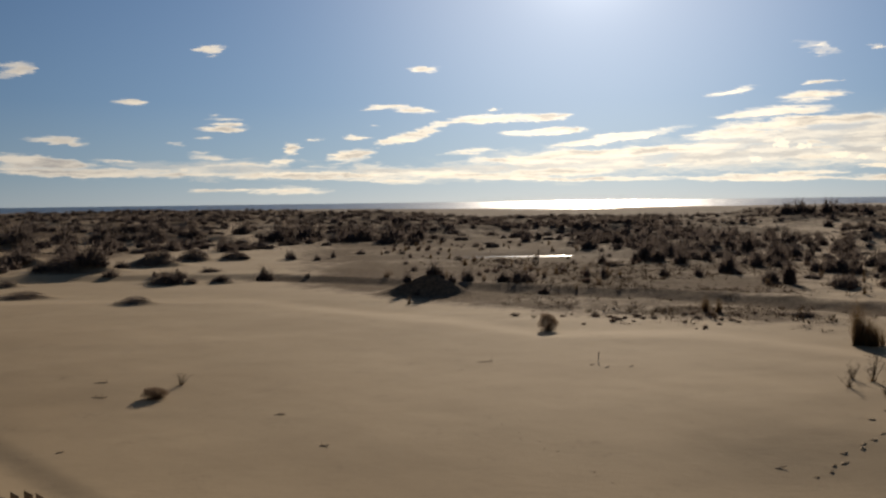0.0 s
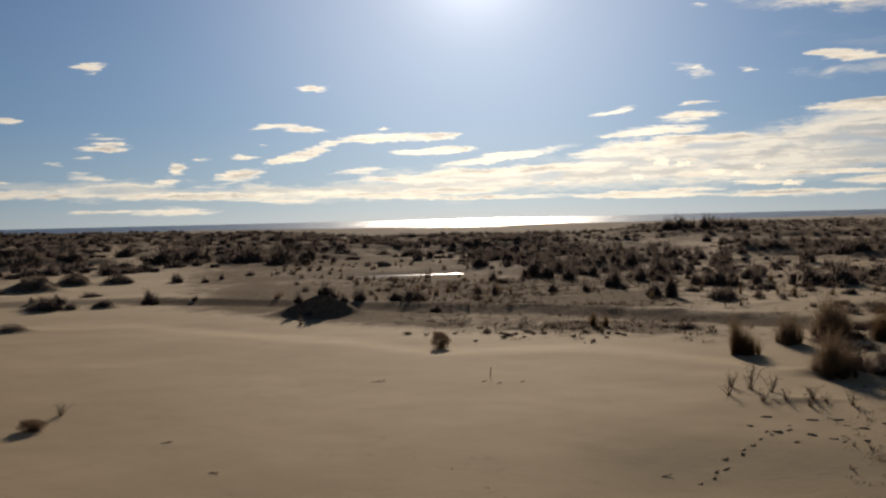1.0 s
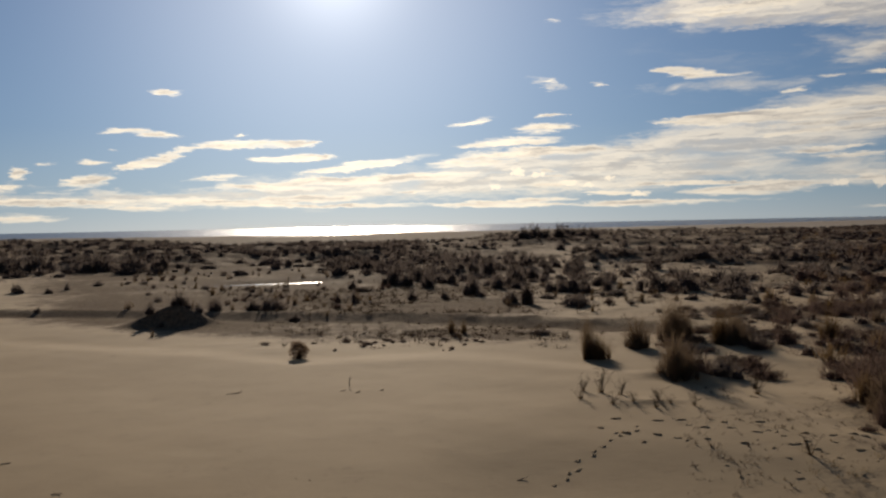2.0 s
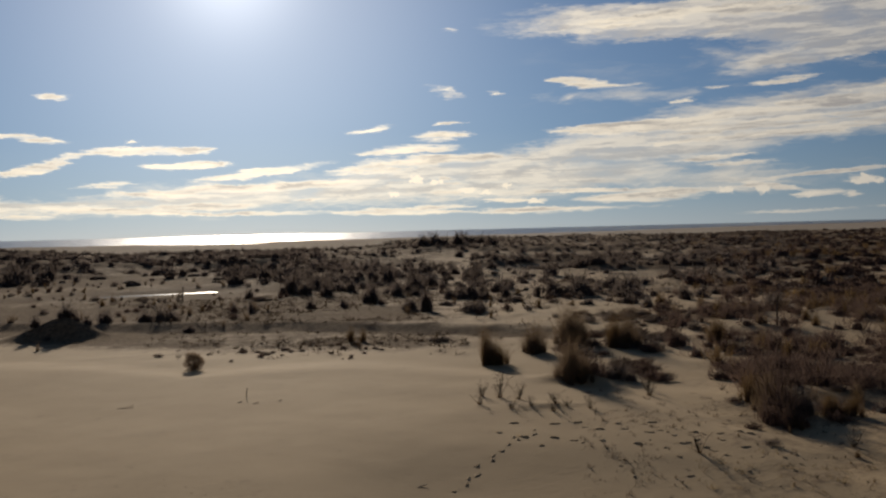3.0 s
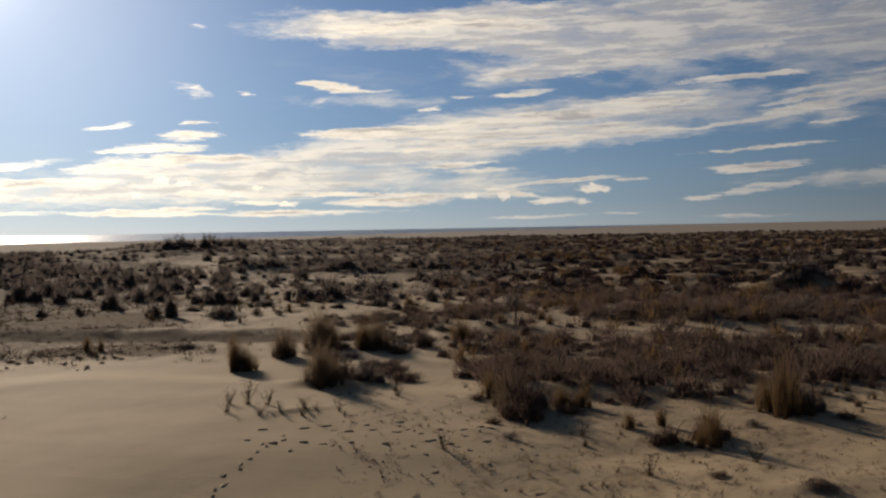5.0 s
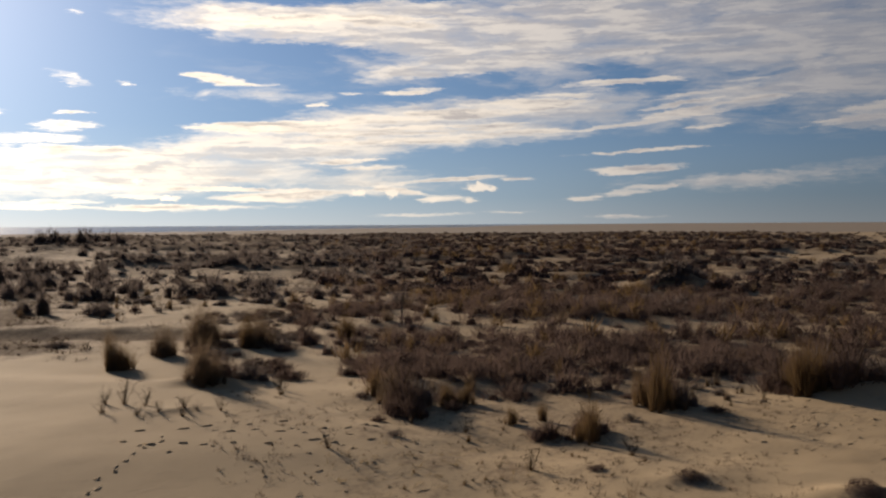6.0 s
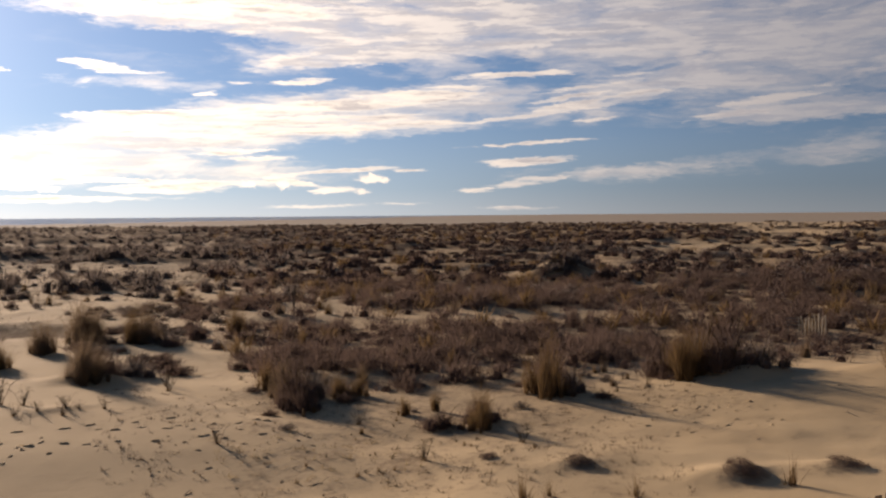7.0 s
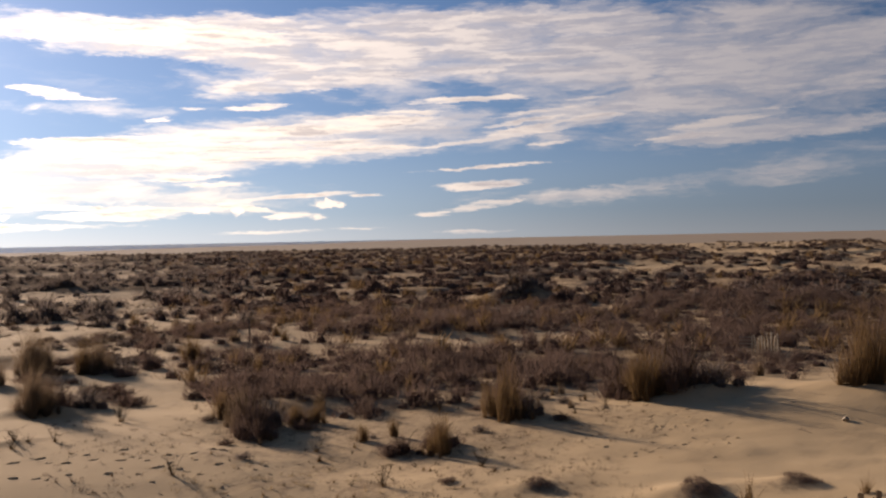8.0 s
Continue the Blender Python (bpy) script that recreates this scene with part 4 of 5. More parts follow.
for x, y, w, h in [(12.7, 27.95, 0.65, 0.95), (15.15, 29.5, 1.0, 1.0), (17.5, 31.4, 1.25, 1.45), (18.1, 31.3, 0.8, 1.0), (18.7, 29.2, 1.1, 1.15), (12.75, 22.8, 0.95, 1.2), (13.1, 22.7, 0.6, 0.7), (15.2, 17.6, 0.7, 0.8), (14.75, 17.1, 0.5, 0.6)]:
    plant(OLD_GRASS, x, y, w, h, "old grass clumps", "dense grey-brown old grass clump with dark base")
for k, (x, y, w, h) in enumerate([(14.95, 5.85, 0.75, 0.12), (16.6, 4.7, 0.65, 0.1), (14.0, 8.4, 0.5, 0.09), (10.35, 10.7, 0.45, 0.08), (13.5, 10.0, 0.3, 0.1), (-13.7, 40.9, 1.5, 0.16), (-20.6, 45.3, 2.0, 0.2), (-24.8, 52.3, 1.2, 0.2), (-21.0, 68.2, 3.0, 0.4), (-19.8, 74.4, 2.3, 0.4), (-16.9, 75.2, 1.9, 0.35), (-25.2, 61.6, 3.6, 0.5), (-15.9, 53.1, 2.1, 0.3), (-12.8, 53.6, 1.2, 0.2)]):
    draped_plant(x, y, w, h, SCRUB if k < 5 else GREEN_SCRUB, 300 + k, "low creeping brown plant capping a sand hummock")
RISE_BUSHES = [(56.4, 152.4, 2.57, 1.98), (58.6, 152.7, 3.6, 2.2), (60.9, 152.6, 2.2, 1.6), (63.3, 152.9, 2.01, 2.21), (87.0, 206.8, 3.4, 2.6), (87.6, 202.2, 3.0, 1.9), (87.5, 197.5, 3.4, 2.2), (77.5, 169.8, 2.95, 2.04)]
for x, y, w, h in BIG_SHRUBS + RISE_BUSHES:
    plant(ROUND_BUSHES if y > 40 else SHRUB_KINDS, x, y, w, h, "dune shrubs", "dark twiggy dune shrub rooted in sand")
for x, y, w, h in [(10.0, 21.5, 0.45, 0.62), (10.3, 21.0, 0.35, 0.42), (9.7, 21.9, 0.3, 0.4), (10.35, 19.3, 0.3, 0.42), (9.6, 20.0, 0.3, 0.3), (12.99, 11.11, 0.34, 0.42), (14.3, 14.1, 0.3, 0.4), (11.2, 14.9, 0.3, 0.4), (13.9, 20.6, 0.35, 0.5), (10.7, 19.8, 0.35, 0.3), (10.1, 19.9, 0.3, 0.25), (10.9, 19.6, 0.25, 0.22), (9.2, 20.9, 0.35, 0.35), (11.3, 19.2, 0.3, 0.3), (14.3, 21.3, 0.3, 0.4), (15.0, 10.3, 0.4, 0.3), (-6.4, 22.4, 0.4, 0.25)]:
    plant(WEED_KINDS, x, y, w, h, "dead weeds")
for x, y, w, h in [(14.98, 5.02, 0.3, 0.45), (11.88, 8.14, 0.3, 0.42), (13.09, 6.81, 0.25, 0.35), (16.4, 3.6, 0.3, 0.3), (12.3, 7.9, 0.2, 0.3)]:
    plant(LOW_GRASS, x, y, w, h, "young grass tufts", "thin young grass tuft on bare sand")
ball = make_tumbleweed(3)
ball.matrix_basis = stand(3.56, 31.6)
small = copy_thing(ball, stand(-6.6, 20.96, 40))
small.matrix_basis = stand(-6.6, 20.96, 40) @ Matrix.Diagonal((0.9, 0.9, 0.4, 1))
tagged(small, "flattened dry bush half buried in bare sand", "bush")


def sector(count, a0, a1, d0, d1):
    a = np.radians(rng.uniform(a0, a1, count))
    d = np.sqrt(rng.uniform(d0 * d0, d1 * d1, count))
    return d * np.sin(a), d * np.cos(a)


def clear_of(x, y, lanes=True):
    """Keeps plants off the pool and the lane."""
    a, d = polar(x, y)
    ok = np.hypot((x - 7) / 6.5, (y - 77) / 5.5) > 1
    lane = np.interp(a, [-30, -10, 4, 24, 32], [64, 57, 46.5, 40.5, 39])
    return ok & ((np.abs(d - lane) > 1.5) | (a > 30))


# bushes on the hummocks towards the sea: x, y, breadth, height
FAR_BUSHES = [
    (-45.5, 98.6, 4.62, 2.11), (-42.9, 95.2, 2.22, 1.14), (-42.9, 104.8, 3.79, 1.93), (-37.1, 90.9, 1.67, 1.19), (-38.8, 106.6, 3.45, 2.07), (-34.5, 96.1, 1.99, 1.62),
    (-34.7, 101.4, 1.96, 1.04), (-31.0, 96.9, 1.24, 0.74), (-31.9, 103.9, 1.98, 1.59), (-26.2, 88.9, 2.54, 1.01), (-29.2, 108.3, 2.39, 1.64), (-25.6, 96.9, 1.83, 1.1),
    (-21.4, 90.2, 1.35, 1.24), (-26.8, 124.4, 3.1, 1.7), (-18.5, 107.0, 3.97, 2.64), (-15.4, 108.1, 3.65, 2.52), (-19.4, 89.9, 2.8, 0.67), (-16.4, 98.4, 2.43, 0.85),
    (-12.1, 73.5, 1.13, 0.63), (-9.1, 104.2, 4.45, 1.91), (-5.5, 102.2, 4.05, 1.99), (-2.6, 102.5, 1.87, 1.75), (-11.1, 107.6, 1.97, 1.65),
]
HUMMOCK_BUSHES = [
    (-23.8, 61.0, 1.11, 1.11), (-21.0, 58.4, 1.13, 0.45), (-15.6, 52.7, 1.5, 0.67), (-10.9, 56.6, 1.05, 0.88), (-18.2, 58.5, 0.56, 0.3), (-26.5, 60.9, 1.21, 0.61),
    (-14.4, 53.2, 0.94, 0.3), (-15.7, 61.6, 1.55, 0.31), (-22.6, 61.3, 1.39, 0.4), (-23.0, 66.0, 1.49, 0.51), (-12.9, 53.5, 1.0, 0.23), (-9.9, 72.7, 0.67, 0.45),
    (-8.9, 75.5, 0.55, 0.55), (-8.3, 56.7, 0.42, 0.28), (-7.1, 80.4, 0.98, 0.39), (-16.1, 74.7, 1.02, 0.46), (2.4, 70.5, 0.6, 0.3), (4.2, 69.1, 0.67, 0.34),
    (3.8, 61.6, 0.45, 0.3), (-39.4, 87.6, 2.0, 1.2), (-35.5, 86.8, 1.7, 1.05), (-32.2, 89.6, 1.7, 1.5), (-20.2, 86.7, 1.9, 1.3),
]
EDGE_BUSHES = [
    (14.7, 68.0, 1.69, 1.52), (15.3, 66.0, 1.44, 1.24), (16.1, 62.8, 1.18, 1.03), (14.7, 53.4, 0.61, 0.54), (24.3, 73.6, 1.51, 1.6), (23.1, 74.8, 1.19, 1.05),
    (17.2, 55.8, 1.24, 1.21), (20.4, 59.8, 1.54, 1.0), (24.3, 68.0, 1.32, 1.76), (18.0, 48.2, 0.81, 1.5), (17.5, 49.1, 1.11, 0.7), (32.6, 74.7, 2.08, 1.49),
    (20.3, 50.7, 1.16, 0.3), (20.2, 46.3, 1.69, 0.61), (27.2, 58.3, 1.57, 1.1), (11.2, 65.3, 0.73, 0.73), (11.6, 62.5, 1.35, 0.31), (8.4, 54.0, 0.4, 0.5),
    (9.3, 53.5, 0.5, 0.73), (12.8, 53.7, 0.6, 0.74),
]
KNOLL_BUSHES = [(53.2, 33.4, 2.2, 0.75), (54.8, 33.6, 2.6, 0.9), (56.4, 33.8, 2.0, 0.7), (54.0, 34.6, 2.4, 0.8), (55.8, 35.0, 2.0, 0.7), (52.2, 34.0, 1.8, 0.6)]
MORE_EDGE_BUSHES = [
    (29.2, 45.3, 1.8, 0.52), (31.5, 43.4, 1.11, 0.85), (28.5, 42.5, 0.93, 0.62), (32.2, 36.9, 1.64, 1.01), (24.5, 50.5, 1.16, 0.41), (25.3, 34.4, 0.36, 0.52),
    (23.9, 32.1, 0.73, 0.34), (21.5, 30.0, 0.9, 0.31), (26.5, 45.2, 0.96, 0.32), (5.0, 46.1, 0.7, 0.4), (17.2, 66.6, 1.0, 1.1), (20.4, 77.9, 1.0, 0.65),
    (18.2, 58.5, 1.3, 1.2), (26.4, 69.4, 1.4, 1.2), (29.8, 68.4, 1.4, 1.2), (25.0, 56.5, 1.1, 0.8), (22.2, 55.1, 1.1, 0.75), (13.6, 34.9, 1.0, 0.24),
]
for x, y, w, h in FAR_BUSHES + HUMMOCK_BUSHES:
    plant(ROUND_BUSHES, x, y, w, h, "bushes on the hummocks", "dark rounded bush on a sand hummock")
for x, y, w, h in KNOLL_BUSHES:
    plant(ROUND_BUSHES, x, y, w, h, "bushes on a knoll", "dark dense bush capping a knoll in the scrub")
for x, y, w, h in EDGE_BUSHES + MORE_EDGE_BUSHES:
    plant(ROUND_BUSHES, x, y, w, h, "upright bushes on the flat", "dark upright bush at the edge of the scrub")
x, y = sector(500, 8, 38, 58, 135)
a, d = polar(x, y)
ok = clear_of(x, y) & (d > belt_start(a) * 0.97) & (fbm(x / 10, y / 10, 57) > -0.03)
for px, py in list(zip(x[ok], y[ok]))[:115]:
    h = float(rng.uniform(0.6, 1.3))
    plant(ROUND_BUSHES, px, py, h * float(rng.uniform(0.9, 1.7)), h, "bushes at the scrub's edge", "dark fuzzy bush at the edge of the scrub")
# a patch of weeds beyond the lip
for _ in range(50):
    px, py = 8.0 + float(rng.normal(0, 2.2)), 34.8 + float(rng.normal(0, 1.5))
    h = float(rng.uniform(0.04, 0.13))
    plant(SMALL_WEEDS, px, py, h * float(rng.uniform(1.4, 3.6)), h, "patch of small weeds", "small brown weed on damp sand")
# sprouts on the trampled sand
for _ in range(60):
    px, py = 12.3 + float(rng.normal(0, 1.5)), 12.6 + float(rng.normal(0, 1.5))
    h = float(rng.uniform(0.03, 0.09))
    if rng.uniform() < 0.6:
        plant(WEED_KINDS, px, py, h * 1.4, h, "dry sprouts", "small dry sprout on trampled sand")
    else:
        plant(LOW_GRASS, px, py, h * 1.2, h * 1.3, "dry grass sprouts", "thin dry grass sprout on trampled sand")
# small weeds and tufts where the scrub thins out to sand
x, y = sector(700, 37, 66, 17.5, 31)
a, d = polar(x, y)
ok = (d > belt_start(a) * np.interp(a, [37, 42, 54, 60, 66], [0.85, 0.78, 0.78, 0.86, 0.92])) & (fbm(x / 3, y / 3, 59) > -0.05)
for px, py in list(zip(x[ok], y[ok]))[:110]:
    h = float(rng.uniform(0.1, 0.34))
    if rng.uniform() < 0.25:
        plant(LIGHT_GRASS, px, py, h * float(rng.uniform(0.6, 1.0)), h * 1.3, "tufts along the scrub", "small tan grass tuft at the foot of the scrub")
    elif rng.uniform() < 0.3:
        plant(WEED_KINDS, px, py, h, h, "dead weeds along the scrub", "thin dead weed at the foot of the scrub")
    else:
        plant(SMALL_WEEDS, px, py, h * float(rng.uniform(1.2, 2.6)), h * 0.8, "seedlings along the scrub", "low brown twiggy plant at the foot of the scrub")
x, y = sector(300, 29, 41, 27, 52)
a, d = polar(x, y)
ok = clear_of(x, y) & (d < belt_start(a) * 1.05) & (d > np.interp(a, [29, 41], [31, 23])) & (fbm(x / 4, y / 4, 53) > -0.06)
for px, py in list(zip(x[ok], y[ok]))[:75]:
    h = float(rng.uniform(0.12, 0.38))
    plant(SMALL_WEEDS, px, py, h * float(rng.uniform(1.6, 4.0)), h, "low plants on the sand", "low spreading dark plant on bare sand")
# single plants on the flat and at the scrub's edge
x, y = sector(900, -4, 34, 36, 96)
a, d = polar(x, y)
ok = clear_of(x, y) & (d < belt_start(a) * 1.05) & (rng.uniform(0, 1, 900) < smooth(-12, 8, a) * (0.25 + smooth(38, 70, d)) * (0.35 + 1.3 * smooth(-0.05, 0.12, fbm(x / 8, y / 8, 51))))
for px, py in list(zip(x[ok], y[ok]))[:170]:
    h = float(rng.uniform(0.14, 0.45))
    if rng.uniform() < 0.5:
        plant(LIGHT_GRASS, px, py, h * float(rng.uniform(0.5, 1.0)), h * 1.3, "scattered grass tufts", "small grey-brown grass tuft on littered sand")
    else:
        plant(SMALL_WEEDS, px, py, h * float(rng.uniform(0.9, 1.7)), h, "scattered small shrubs", "small dark twiggy shrub on littered sand")
x, y = sector(420, 34, 80, 22, 60)
a, d = polar(x, y)
ok = (d > belt_start(a) * 0.96)
for px, py in list(zip(x[ok], y[ok]))[:90]:
    h = float(rng.uniform(0.4, 0.75))
    plant(LIGHT_GRASS, px, py, h * float(rng.uniform(0.5, 0.9)), h, "grass among the scrub", "dry tan grass clump among brown scrub")


def bush_field(name, thick, a0, a1, d0, d1, keep, size, mat, shoots, leaf, slim, label, category, heart=0.0):
    """A field of bushes too many to count, in one mesh; thinner with distance."""
    count = int(thick * radians(a1 - a0) * (d1 - d0))
    a, d = rng.uniform(a0, a1, count), rng.uniform(d0, d1, count)
    x, y = d * np.sin(np.radians(a)), d * np.cos(np.radians(a))
    ok = clear_of(x, y) & (rng.uniform(0, 1, count) < keep(a, d, x, y))
    x, y, a, d = x[ok], y[ok], a[ok], d[ok]
    wide, tall = size(a, d, len(x))
    z = ground_z(x, y) - 0.05
    pieces = [sprays(rng, x, y, z, wide, tall, shoots, leaf, 0.9, slim)]
    if heart:
        pieces.append(domes(rng, x, y, z, wide * heart, tall * heart * 1.1))
    me = raw_mesh(name, *join_arrays(pieces), mat)
    return tagged(new(name, me), label, category, kind="stuff")


def patches(x, y, grain, seed):
    return smooth(-0.13, 0.13, fbm(x / grain, y / grain, seed, 4))


bush_field("near_scrub", 115, 33, 84, 22, 62, lambda a, d, x, y: bushiness(x, y) + 0.03 * (d > 34),
           lambda a, d, k: (rng.uniform(0.5, 1.5, k), rng.uniform(0.3, 0.7, k) + 0.6 * rng.uniform(0, 1, k) ** 3), SCRUB, 260, 0.24, 0.06, "dense brown knee-high scrub on sand", "scrub", 0.38)
bush_field("brown_scrub", 34, 35, 86, 58, 390, lambda a, d, x, y: bushiness(x, y) * np.interp(a, [34, 42], [0.4, 1.0]),
           lambda a, d, k: (rng.uniform(0.9, 2.6, k), rng.uniform(0.4, 0.9, k) + 0.6 * rng.uniform(0, 1, k) ** 4), SCRUB, 58, 0.28, 0.16, "brown scrub spreading to the far shore", "scrub", 0.6)
bush_field("mixed_scrub", 30, 6, 42, 55, 390, lambda a, d, x, y: bushiness(x, y) * smooth(4, 12, a),
           lambda a, d, k: (rng.uniform(0.7, 2.2, k), rng.uniform(0.4, 1.1, k) + 0.7 * rng.uniform(0, 1, k) ** 4), GREEN_SCRUB, 92, 0.22, 0.15, "brown scrub and grass with sand showing between", "scrub", 0.45)
bush_field("dark_scrub", 27, -36, 14, 60, 390, lambda a, d, x, y: bushiness(x, y) * smooth(78, 108, d + 1.2 * np.maximum(-a - 10, 0)),
           lambda a, d, k: (rng.uniform(1.2, 3.6, k), rng.uniform(0.5, 1.3, k) + 0.8 * rng.uniform(0, 1, k) ** 3), GREEN_SCRUB, 96, 0.2, 0.17, "dark low bushes covering the far dunes", "scrub", 0.5)
bush_field("grass_in_scrub", 8, 36, 86, 30, 260, lambda a, d, x, y: bushiness(x, y) * (0.15 + 0.85 * patches(x, y, 10, 73)),
           lambda a, d, k: (rng.uniform(0.4, 0.9, k), rng.uniform(0.5, 1.0, k)), GRASS, 80, 0.6, 0.05, "dry tan grass standing among brown scrub", "grass")
bush_field("dark_bushes", 5.0, 38, 86, 40, 330, lambda a, d, x, y: bushiness(x, y) * (0.1 + 0.9 * patches(x, y, 18, 75)),
           lambda a, d, k: (rng.uniform(1.4, 3.0, k) * np.clip(d / 70, 0.55, 1.3), rng.uniform(0.8, 1.4, k) * np.clip(d / 70, 0.5, 1)), GREEN_SCRUB, 130, 0.2, 0.13, "darker rounded bushes rising from brown scrub", "bushes", 0.45)
bush_field("low_weeds", 480, -4, 36, 32, 75, lambda a, d, x, y: smooth(3, 10, a + 0.25 * np.maximum(d - 44, 0)) * (0.1 + 0.9 * patches(x, y, 4, 69)) * smooth(33, 38, d),
           lambda a, d, k: (rng.uniform(0.15, 0.6, k), rng.uniform(0.05, 0.16, k) + 0.2 * rng.uniform(0, 1, k) ** 4), TWIG, 18, 0.6, 0.11, "sparse low dead weeds on damp sand", "weeds")
bush_field("sand_litter", 520, 30, 66, 14, 25, lambda a, d, x, y: 0.1 + 0.8 * patches(x, y, 2.5, 71),
           lambda a, d, k: (rng.uniform(0.08, 0.25, k), rng.uniform(0.03, 0.12, k)), TWIG, 18, 0.8, 0.08, "scattered dry twigs and plant scraps on sand", "litter")
bush_field("dry_stubble", 420, 36, 50, 15.2, 20, lambda a, d, x, y: np.exp(-((x - 11.9) / 1.5) ** 2 - ((y - 12.5) / 1.5) ** 2) * (0.2 + 0.8 * patches(x, y, 0.9, 77)),
           lambda a, d, k: (rng.uniform(0.06, 0.2, k), rng.uniform(0.05, 0.14, k)), STRAW, 14, 0.9, 0.06, "pale dry stubble sprouting from trampled sand", "stubble")
bush_field("dark_scraps", 420, 38, 56, 14.5, 20, lambda a, d, x, y: np.exp(-((x - 11.3) / 1.3) ** 2 - ((y - 11.4) / 0.9) ** 2) * patches(x, y, 0.8, 79),
           lambda a, d, k: (rng.uniform(0.1, 0.35, k), rng.uniform(0.02, 0.05, k)), TWIG, 22, 1.3, 0.07, "dark plant scraps lying in trampled sand", "litter")
bush_field("hollow_litter", 260, 56, 72, 19, 27, lambda a, d, x, y: np.exp(-((x - 21.2) / 1.9) ** 2 - ((y - 9.6) / 1.6) ** 2) * (0.15 + 0.85 * patches(x, y, 1.2, 81)),
           lambda a, d, k: (rng.uniform(0.1, 0.4, k), rng.uniform(0.02, 0.07, k)), TWIG, 20, 1.2, 0.07, "dark plant scraps strewn in a sand hollow", "litter")

# ---- posts, footprints, driftwood ----


def make_post(x, y, tall, thick):
    pts = [(0, 0, -0.2), (0.01, 0, tall * 0.5), (0.03, 0.01, tall)]
    ob = new("post", raw_mesh("post", *tube(pts, [thick, thick, thick * 0.9], 8), DRIFT))
    ob.matrix_basis = stand(x, y)
    return tagged(ob, "grey weathered wooden stake set in sand", "post")


make_post(26.83, 30.51, 1.0, 0.045)
make_post(6.74, 65.8, 1.05, 0.04)
make_post(4.16, 24.96, 0.24, 0.012)


def footprint_mesh(seed):
    """A pressed hollow with a crumbled, uneven rim of sand."""
    r = np.random.default_rng(seed)
    q = np.linspace(0, 2 * np.pi, 16, endpoint=False)
    wob = 1 + r.normal(0, 0.14, 16)
    heap = np.clip(0.75 + 0.35 * np.sin(q + 0.6) + r.normal(0, 0.4, 16), 0.1, 2.0)
    verts, tris = [], []
    for ring, h in ((1.55, -0.02), (1.0, 0.024), (0.74, 0.018), (0.5, -0.004)):
        verts += [(0.062 * ring * w * math.cos(t), 0.12 * ring * w * math.sin(t), h * (p if h > 0 else 1)) for t, w, p in zip(q, wob, heap)]
    verts.append((0, 0, -0.006))
    for ring in range(3):
        for k in range(16):
            b, c = ring * 16 + k, ring * 16 + (k + 1) % 16
            tris += [(b, c, c + 16), (b, c + 16, b + 16)]
    tris += [(48 + k, 48 + (k + 1) % 16, 64) for k in range(16)]
    return raw_mesh("footprint", verts, tris, GROUND, True)


PRINTS = [footprint_mesh(500 + i) for i in range(6)]


def footprint(x, y, turn, size, group):
    ob = tagged(new("footprint", PRINTS[int(rng.integers(6))]), "footprint pressed into dry sand", "footprint", group)
    ob.matrix_basis = stand(x, y, turn, size) @ Matrix.Diagonal((1, float(rng.uniform(0.75, 1.2)), float(rng.uniform(0.6, 1.3)), 1))


def trail(points, step, size, group):
    points = [Vector((x, y, 0)) for x, y in points]
    side = 1
    for p, q in zip(points, points[1:]):
        way = (q - p).normalized()
        for k in range(max(1, round((q - p).length / step))):
            c = p + (q - p) * (k * step / (q - p).length) + Vector((-way.y, way.x, 0)) * (0.07 * side + float(rng.normal(0, 0.04))) + way * float(rng.normal(0, 0.06))
            footprint(c.x, c.y, math.degrees(math.atan2(way.y, way.x)) - 90 + float(rng.uniform(-14, 14)), size * float(rng.uniform(0.75, 1.2)), group)
            side = -side


trail([(6.1, 15.1), (7.56, 16.55), (8.5, 17.44), (9.6, 18.0)], 0.36, 0.55, "trail of footprints")
trail([(8.3, 17.9), (9.45, 16.73), (11.2, 15.6), (12.6, 14.2)], 0.62, 0.75, "second trail of footprints")
trail([(9.0, 18.6), (12.55, 16.83)], 0.75, 0.8, "third trail of footprints")
trail([(1.0, 17.95), (1.97, 15.9), (2.9, 13.7)], 0.34, 0.2, "faint trail of footprints")
trail([(17.2, 8.3), (18.4, 7.9), (19.73, 7.32), (20.3, 6.9)], 0.24, 0.45, "trail by the grass")
trail([(10.2, 17.6), (11.6, 16.2), (13.4, 15.6)], 0.42, 0.7, "trail across the trampled sand")
for _ in range(48):
    px, py = 11.9 + float(rng.normal(0, 1.7)), 14.6 + float(rng.normal(0, 1.5))
    footprint(px, py, float(rng.uniform(0, 360)), float(rng.uniform(0.28, 0.6)), "scattered footprints")
for _ in range(45):
    px, py = 19.8 + float(rng.normal(0, 1.3)), 8.6 + float(rng.normal(0, 0.9))
    footprint(px, py, float(rng.uniform(0, 360)), float(rng.uniform(0.3, 0.65)), "footprints by the grass")


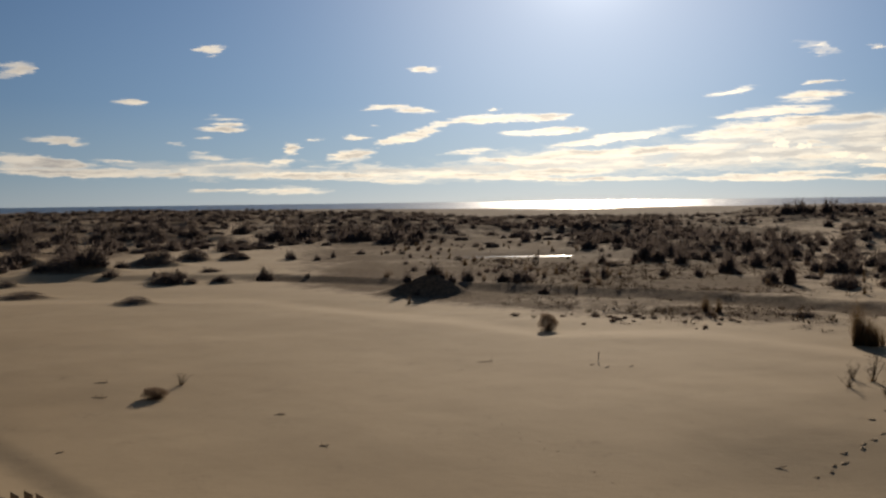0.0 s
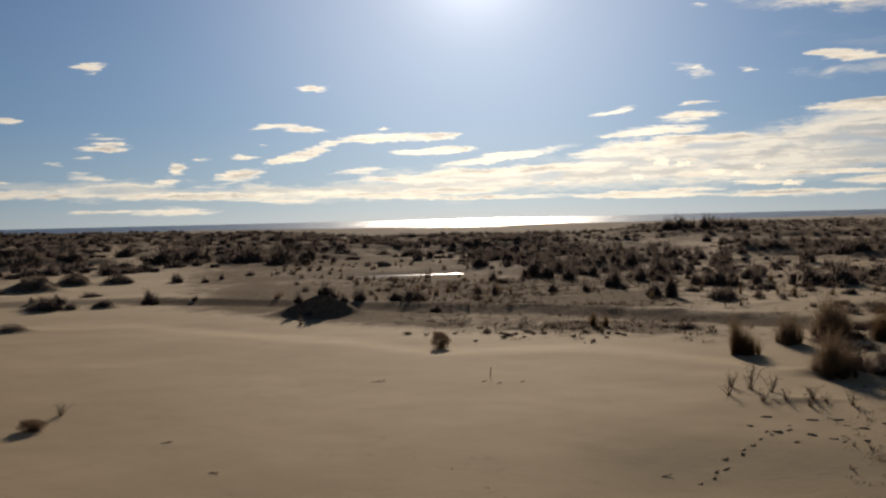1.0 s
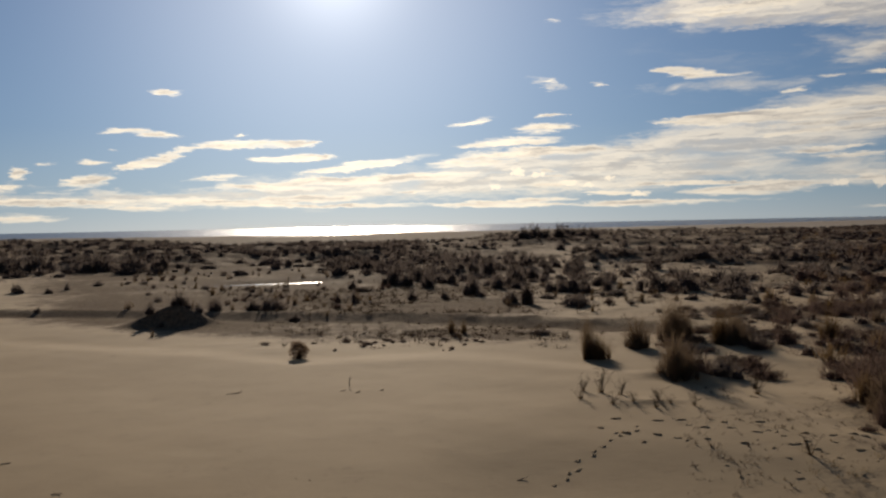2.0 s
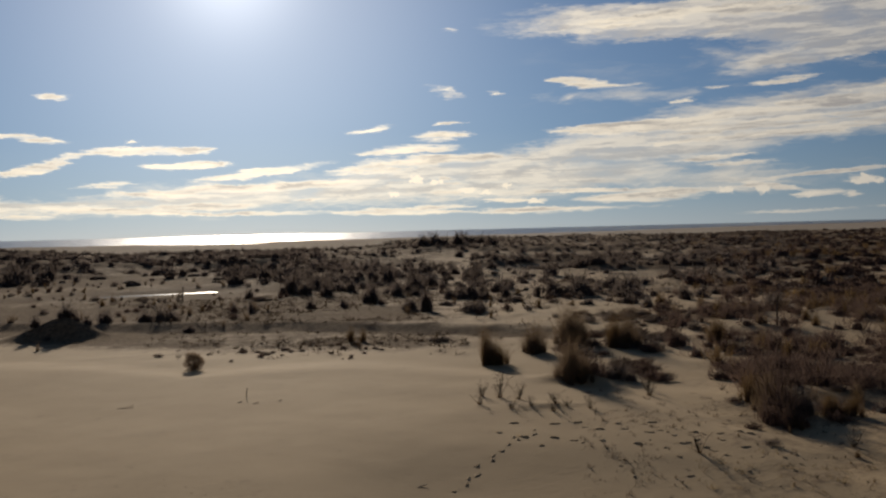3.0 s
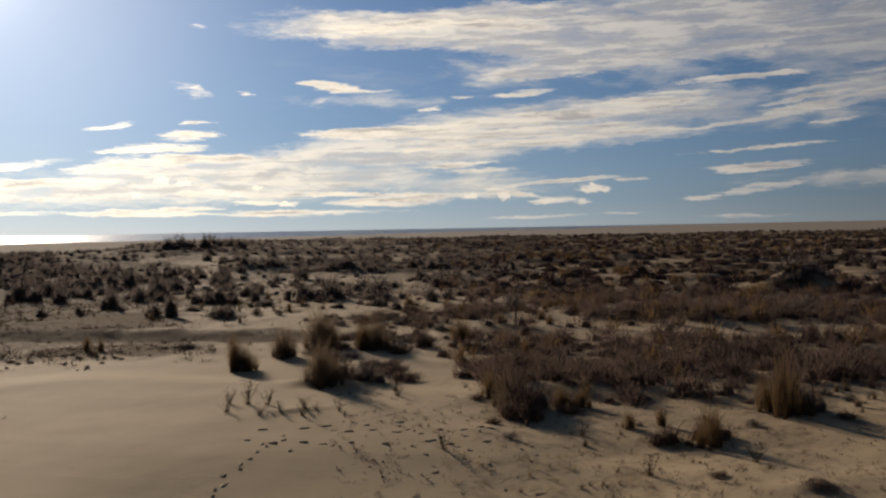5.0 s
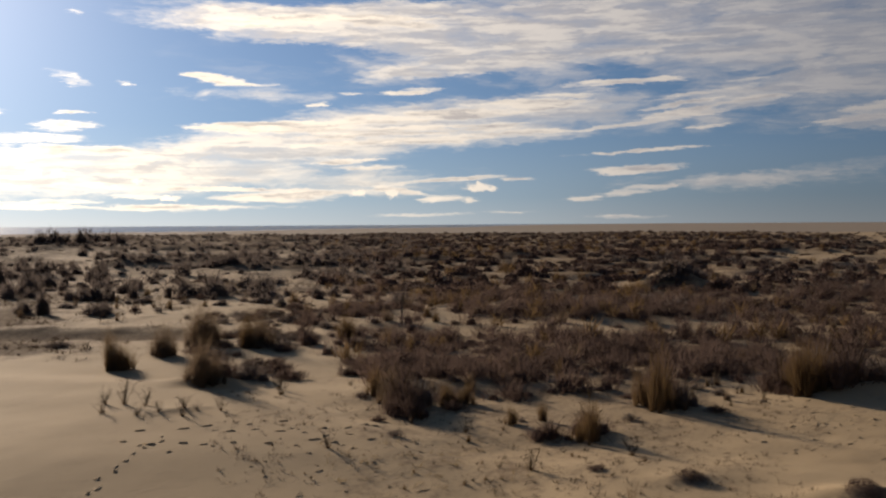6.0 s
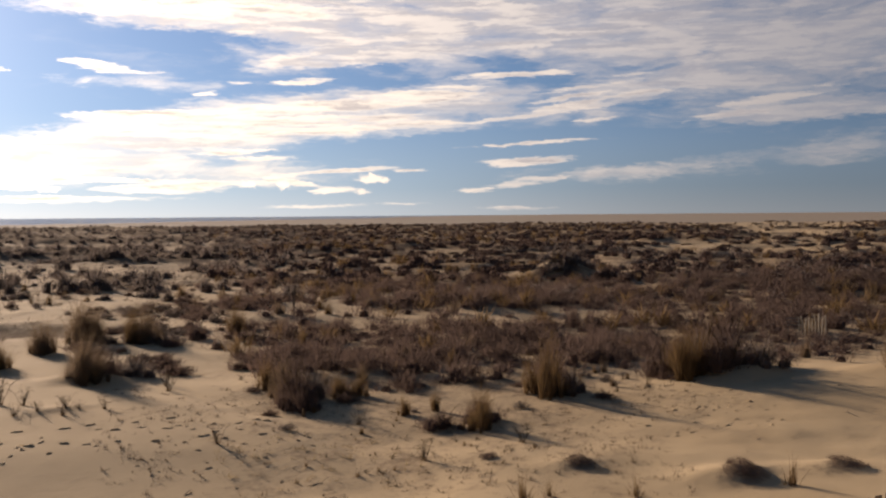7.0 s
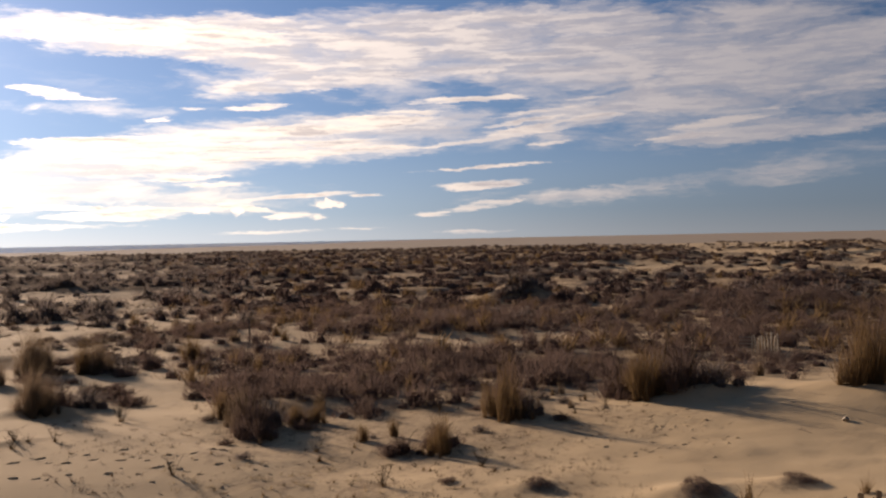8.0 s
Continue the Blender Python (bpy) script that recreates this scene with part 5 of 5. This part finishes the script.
def make_driftwood(x, y, long, turn, thick=0.008):
    r = np.random.default_rng(int(abs(x * 97 + y * 31)))
    pts = [(long * (u - 0.5), long * float(r.normal(0, 0.05)), thick * (0.5 + 2.5 * u * float(r.uniform(0.2, 1.0)))) for u in (0, 0.2, 0.45, 0.7, 0.9, 1.0)]
    pieces = [tube(pts, [thick * w for w in (0.4, 0.7, 1.0, 0.9, 0.7, 0.4)], 6)]
    for k in (2, 3, 4):
        way = np.array([float(r.normal(0.1, 0.1)), float(r.normal(0, 0.12)), float(r.uniform(0.08, 0.25))]) * long
        pieces.append(tube([pts[k], np.array(pts[k]) + way * 0.5, np.array(pts[k]) + way], [thick * 0.5, thick * 0.4, thick * 0.2], 5))
    ob = new("driftwood", raw_mesh("driftwood", *join_arrays(pieces), DRIFT))
    ob.matrix_basis = stand(x, y, turn)
    return tagged(ob, "small dark stick of driftwood on bare sand", "driftwood")


for x, y, long, turn in [(-3.42, 19.0, 0.24, 10), (-8.4, 22.5, 0.35, 5), (-7.9, 21.0, 0.4, -8), (-6.9, 16.4, 0.15, 30), (1.1, 25.1, 0.42, 5), (-2.2, 16.6, 0.2, -20), (5.7, 15.6, 0.2, 8), (21.2, 5.9, 0.35, 60), (9.3, 13.2, 0.22, 20), (11.0, 11.9, 0.3, -20), (3.87, 24.24, 0.15, 0), (4.22, 23.9, 0.14, 20), (4.85, 23.95, 0.15, 40)]:
    make_driftwood(x, y, long, turn)

def make_old_fence():
    fence = tagged(new("old_fence"), "short bleached wooden fence remnant standing in scrub", "fence")
    fence.matrix_basis = stand(33.8, 11.2, -68)
    r = np.random.default_rng(9)
    for i in range(9):
        me = raw_mesh("lath", *tube([(0, 0, -0.1), (0, 0, 0.45), (float(r.normal(0, 0.03)), 0, 0.62 + float(r.normal(0, 0.06)))], [0.03, 0.03, 0.026], 4), PALE_LATH)
        ob = part("lath", me, fence)
        ob.matrix_basis = pose(-0.1 + 0.11 * i, 0, 0)
    for i in range(4):
        me = raw_mesh("rail", *tube([(-0.55, 0.06, 0), (-0.3, 0.05, 0.01), (-0.05, 0.045, 0)], [0.035, 0.035, 0.03], 4), PALE_LATH)
        ob = part("rail", me, fence)
        ob.matrix_basis = pose(0, 0, 0.2 + 0.12 * i)


make_old_fence()
scrap = raw_mesh("scrap", [(0.12 * math.cos(q) * (1 + 0.3 * math.sin(3 * q)), 0.08 * math.sin(q), 0.05 + 0.03 * math.sin(2.3 * q)) for q in np.linspace(0, 6.28, 9)[:-1]] + [(0, 0, 0.1), (0, 0, -0.02)],
                 [(i, (i + 1) % 8, 8) for i in range(8)] + [((i + 1) % 8, i, 9) for i in range(8)], PALE_LATH)
tagged(new("bleached_scrap", scrap), "small bleached scrap lying on the sand slope", "litter").matrix_basis = stand(22.46, 5.37)

# ---- sand fence below the viewer ----


def make_fence():
    fence = tagged(new("sand_fence"), "weathered wooden lath sand fence tied with wire", "fence")
    nx, ny = 0.402, 0.9156
    fence.location = (4.76 * nx, 4.76 * ny, 0)
    shapes = []
    for s in range(6):
        r = np.random.default_rng(200 + s)
        bm = bmesh.new()
        bmesh.ops.create_cube(bm, size=1.0, matrix=Matrix.Diagonal((0.045, 0.012, 1.25, 1)))
        for v in bm.verts:
            v.co.x += float(r.normal(0, 0.002)) + 0.012 * float(r.normal()) * (v.co.z > 0)
            v.co.z += float(r.normal(0, 0.012)) * (v.co.z > 0)
        bmesh.ops.bevel(bm, geom=list(bm.edges), offset=0.002, segments=1, affect="EDGES")
        me = bpy.data.meshes.new("picket")
        bm.to_mesh(me)
        bm.free()
        me.materials.append(LATH)
        shapes.append(me)
    r = np.random.default_rng(5)
    lift = lambda s: 2.45 + 0.01 * math.sin(s * 1.3) + (max(-0.3, 0.12 * (s - 7.15)) if s > 3 else 0.0)
    for i in range(150):
        s = -7.0 + i * 0.118
        ob = part("picket", shapes[int(r.integers(6))], fence)
        ob.matrix_basis = pose(s * ny, -s * nx, lift(s) - 0.625 + float(r.normal(0, 0.015)), float(r.normal(0, 2)), float(r.normal(0, 2.2)), -23.7 + float(r.normal(0, 4)))
    for drop in (0.18, 0.62, 1.02):
        pts = [((-7.1 + 0.3 * i) * ny, -(-7.1 + 0.3 * i) * nx - 0.012, lift(-7.1 + 0.3 * i) - drop + 0.006 * (-1) ** i) for i in range(61)]
        part("wire", raw_mesh("wire", *tube(pts, [0.0025] * 61, 5), WIRE), fence, "twisted galvanised wire")
    for i in range(7):
        s = -6.5 + 2.9 * i
        me = raw_mesh("stake", *tube([(0, 0, 0.6), (0, 0, 2.0), (0.01, 0, 2.40)], [0.035, 0.035, 0.032], 8), LATH)
        ob = part("stake", me, fence)
        ob.matrix_basis = pose(s * ny - 0.05 * nx, -s * nx - 0.05 * ny, 0)


make_fence()
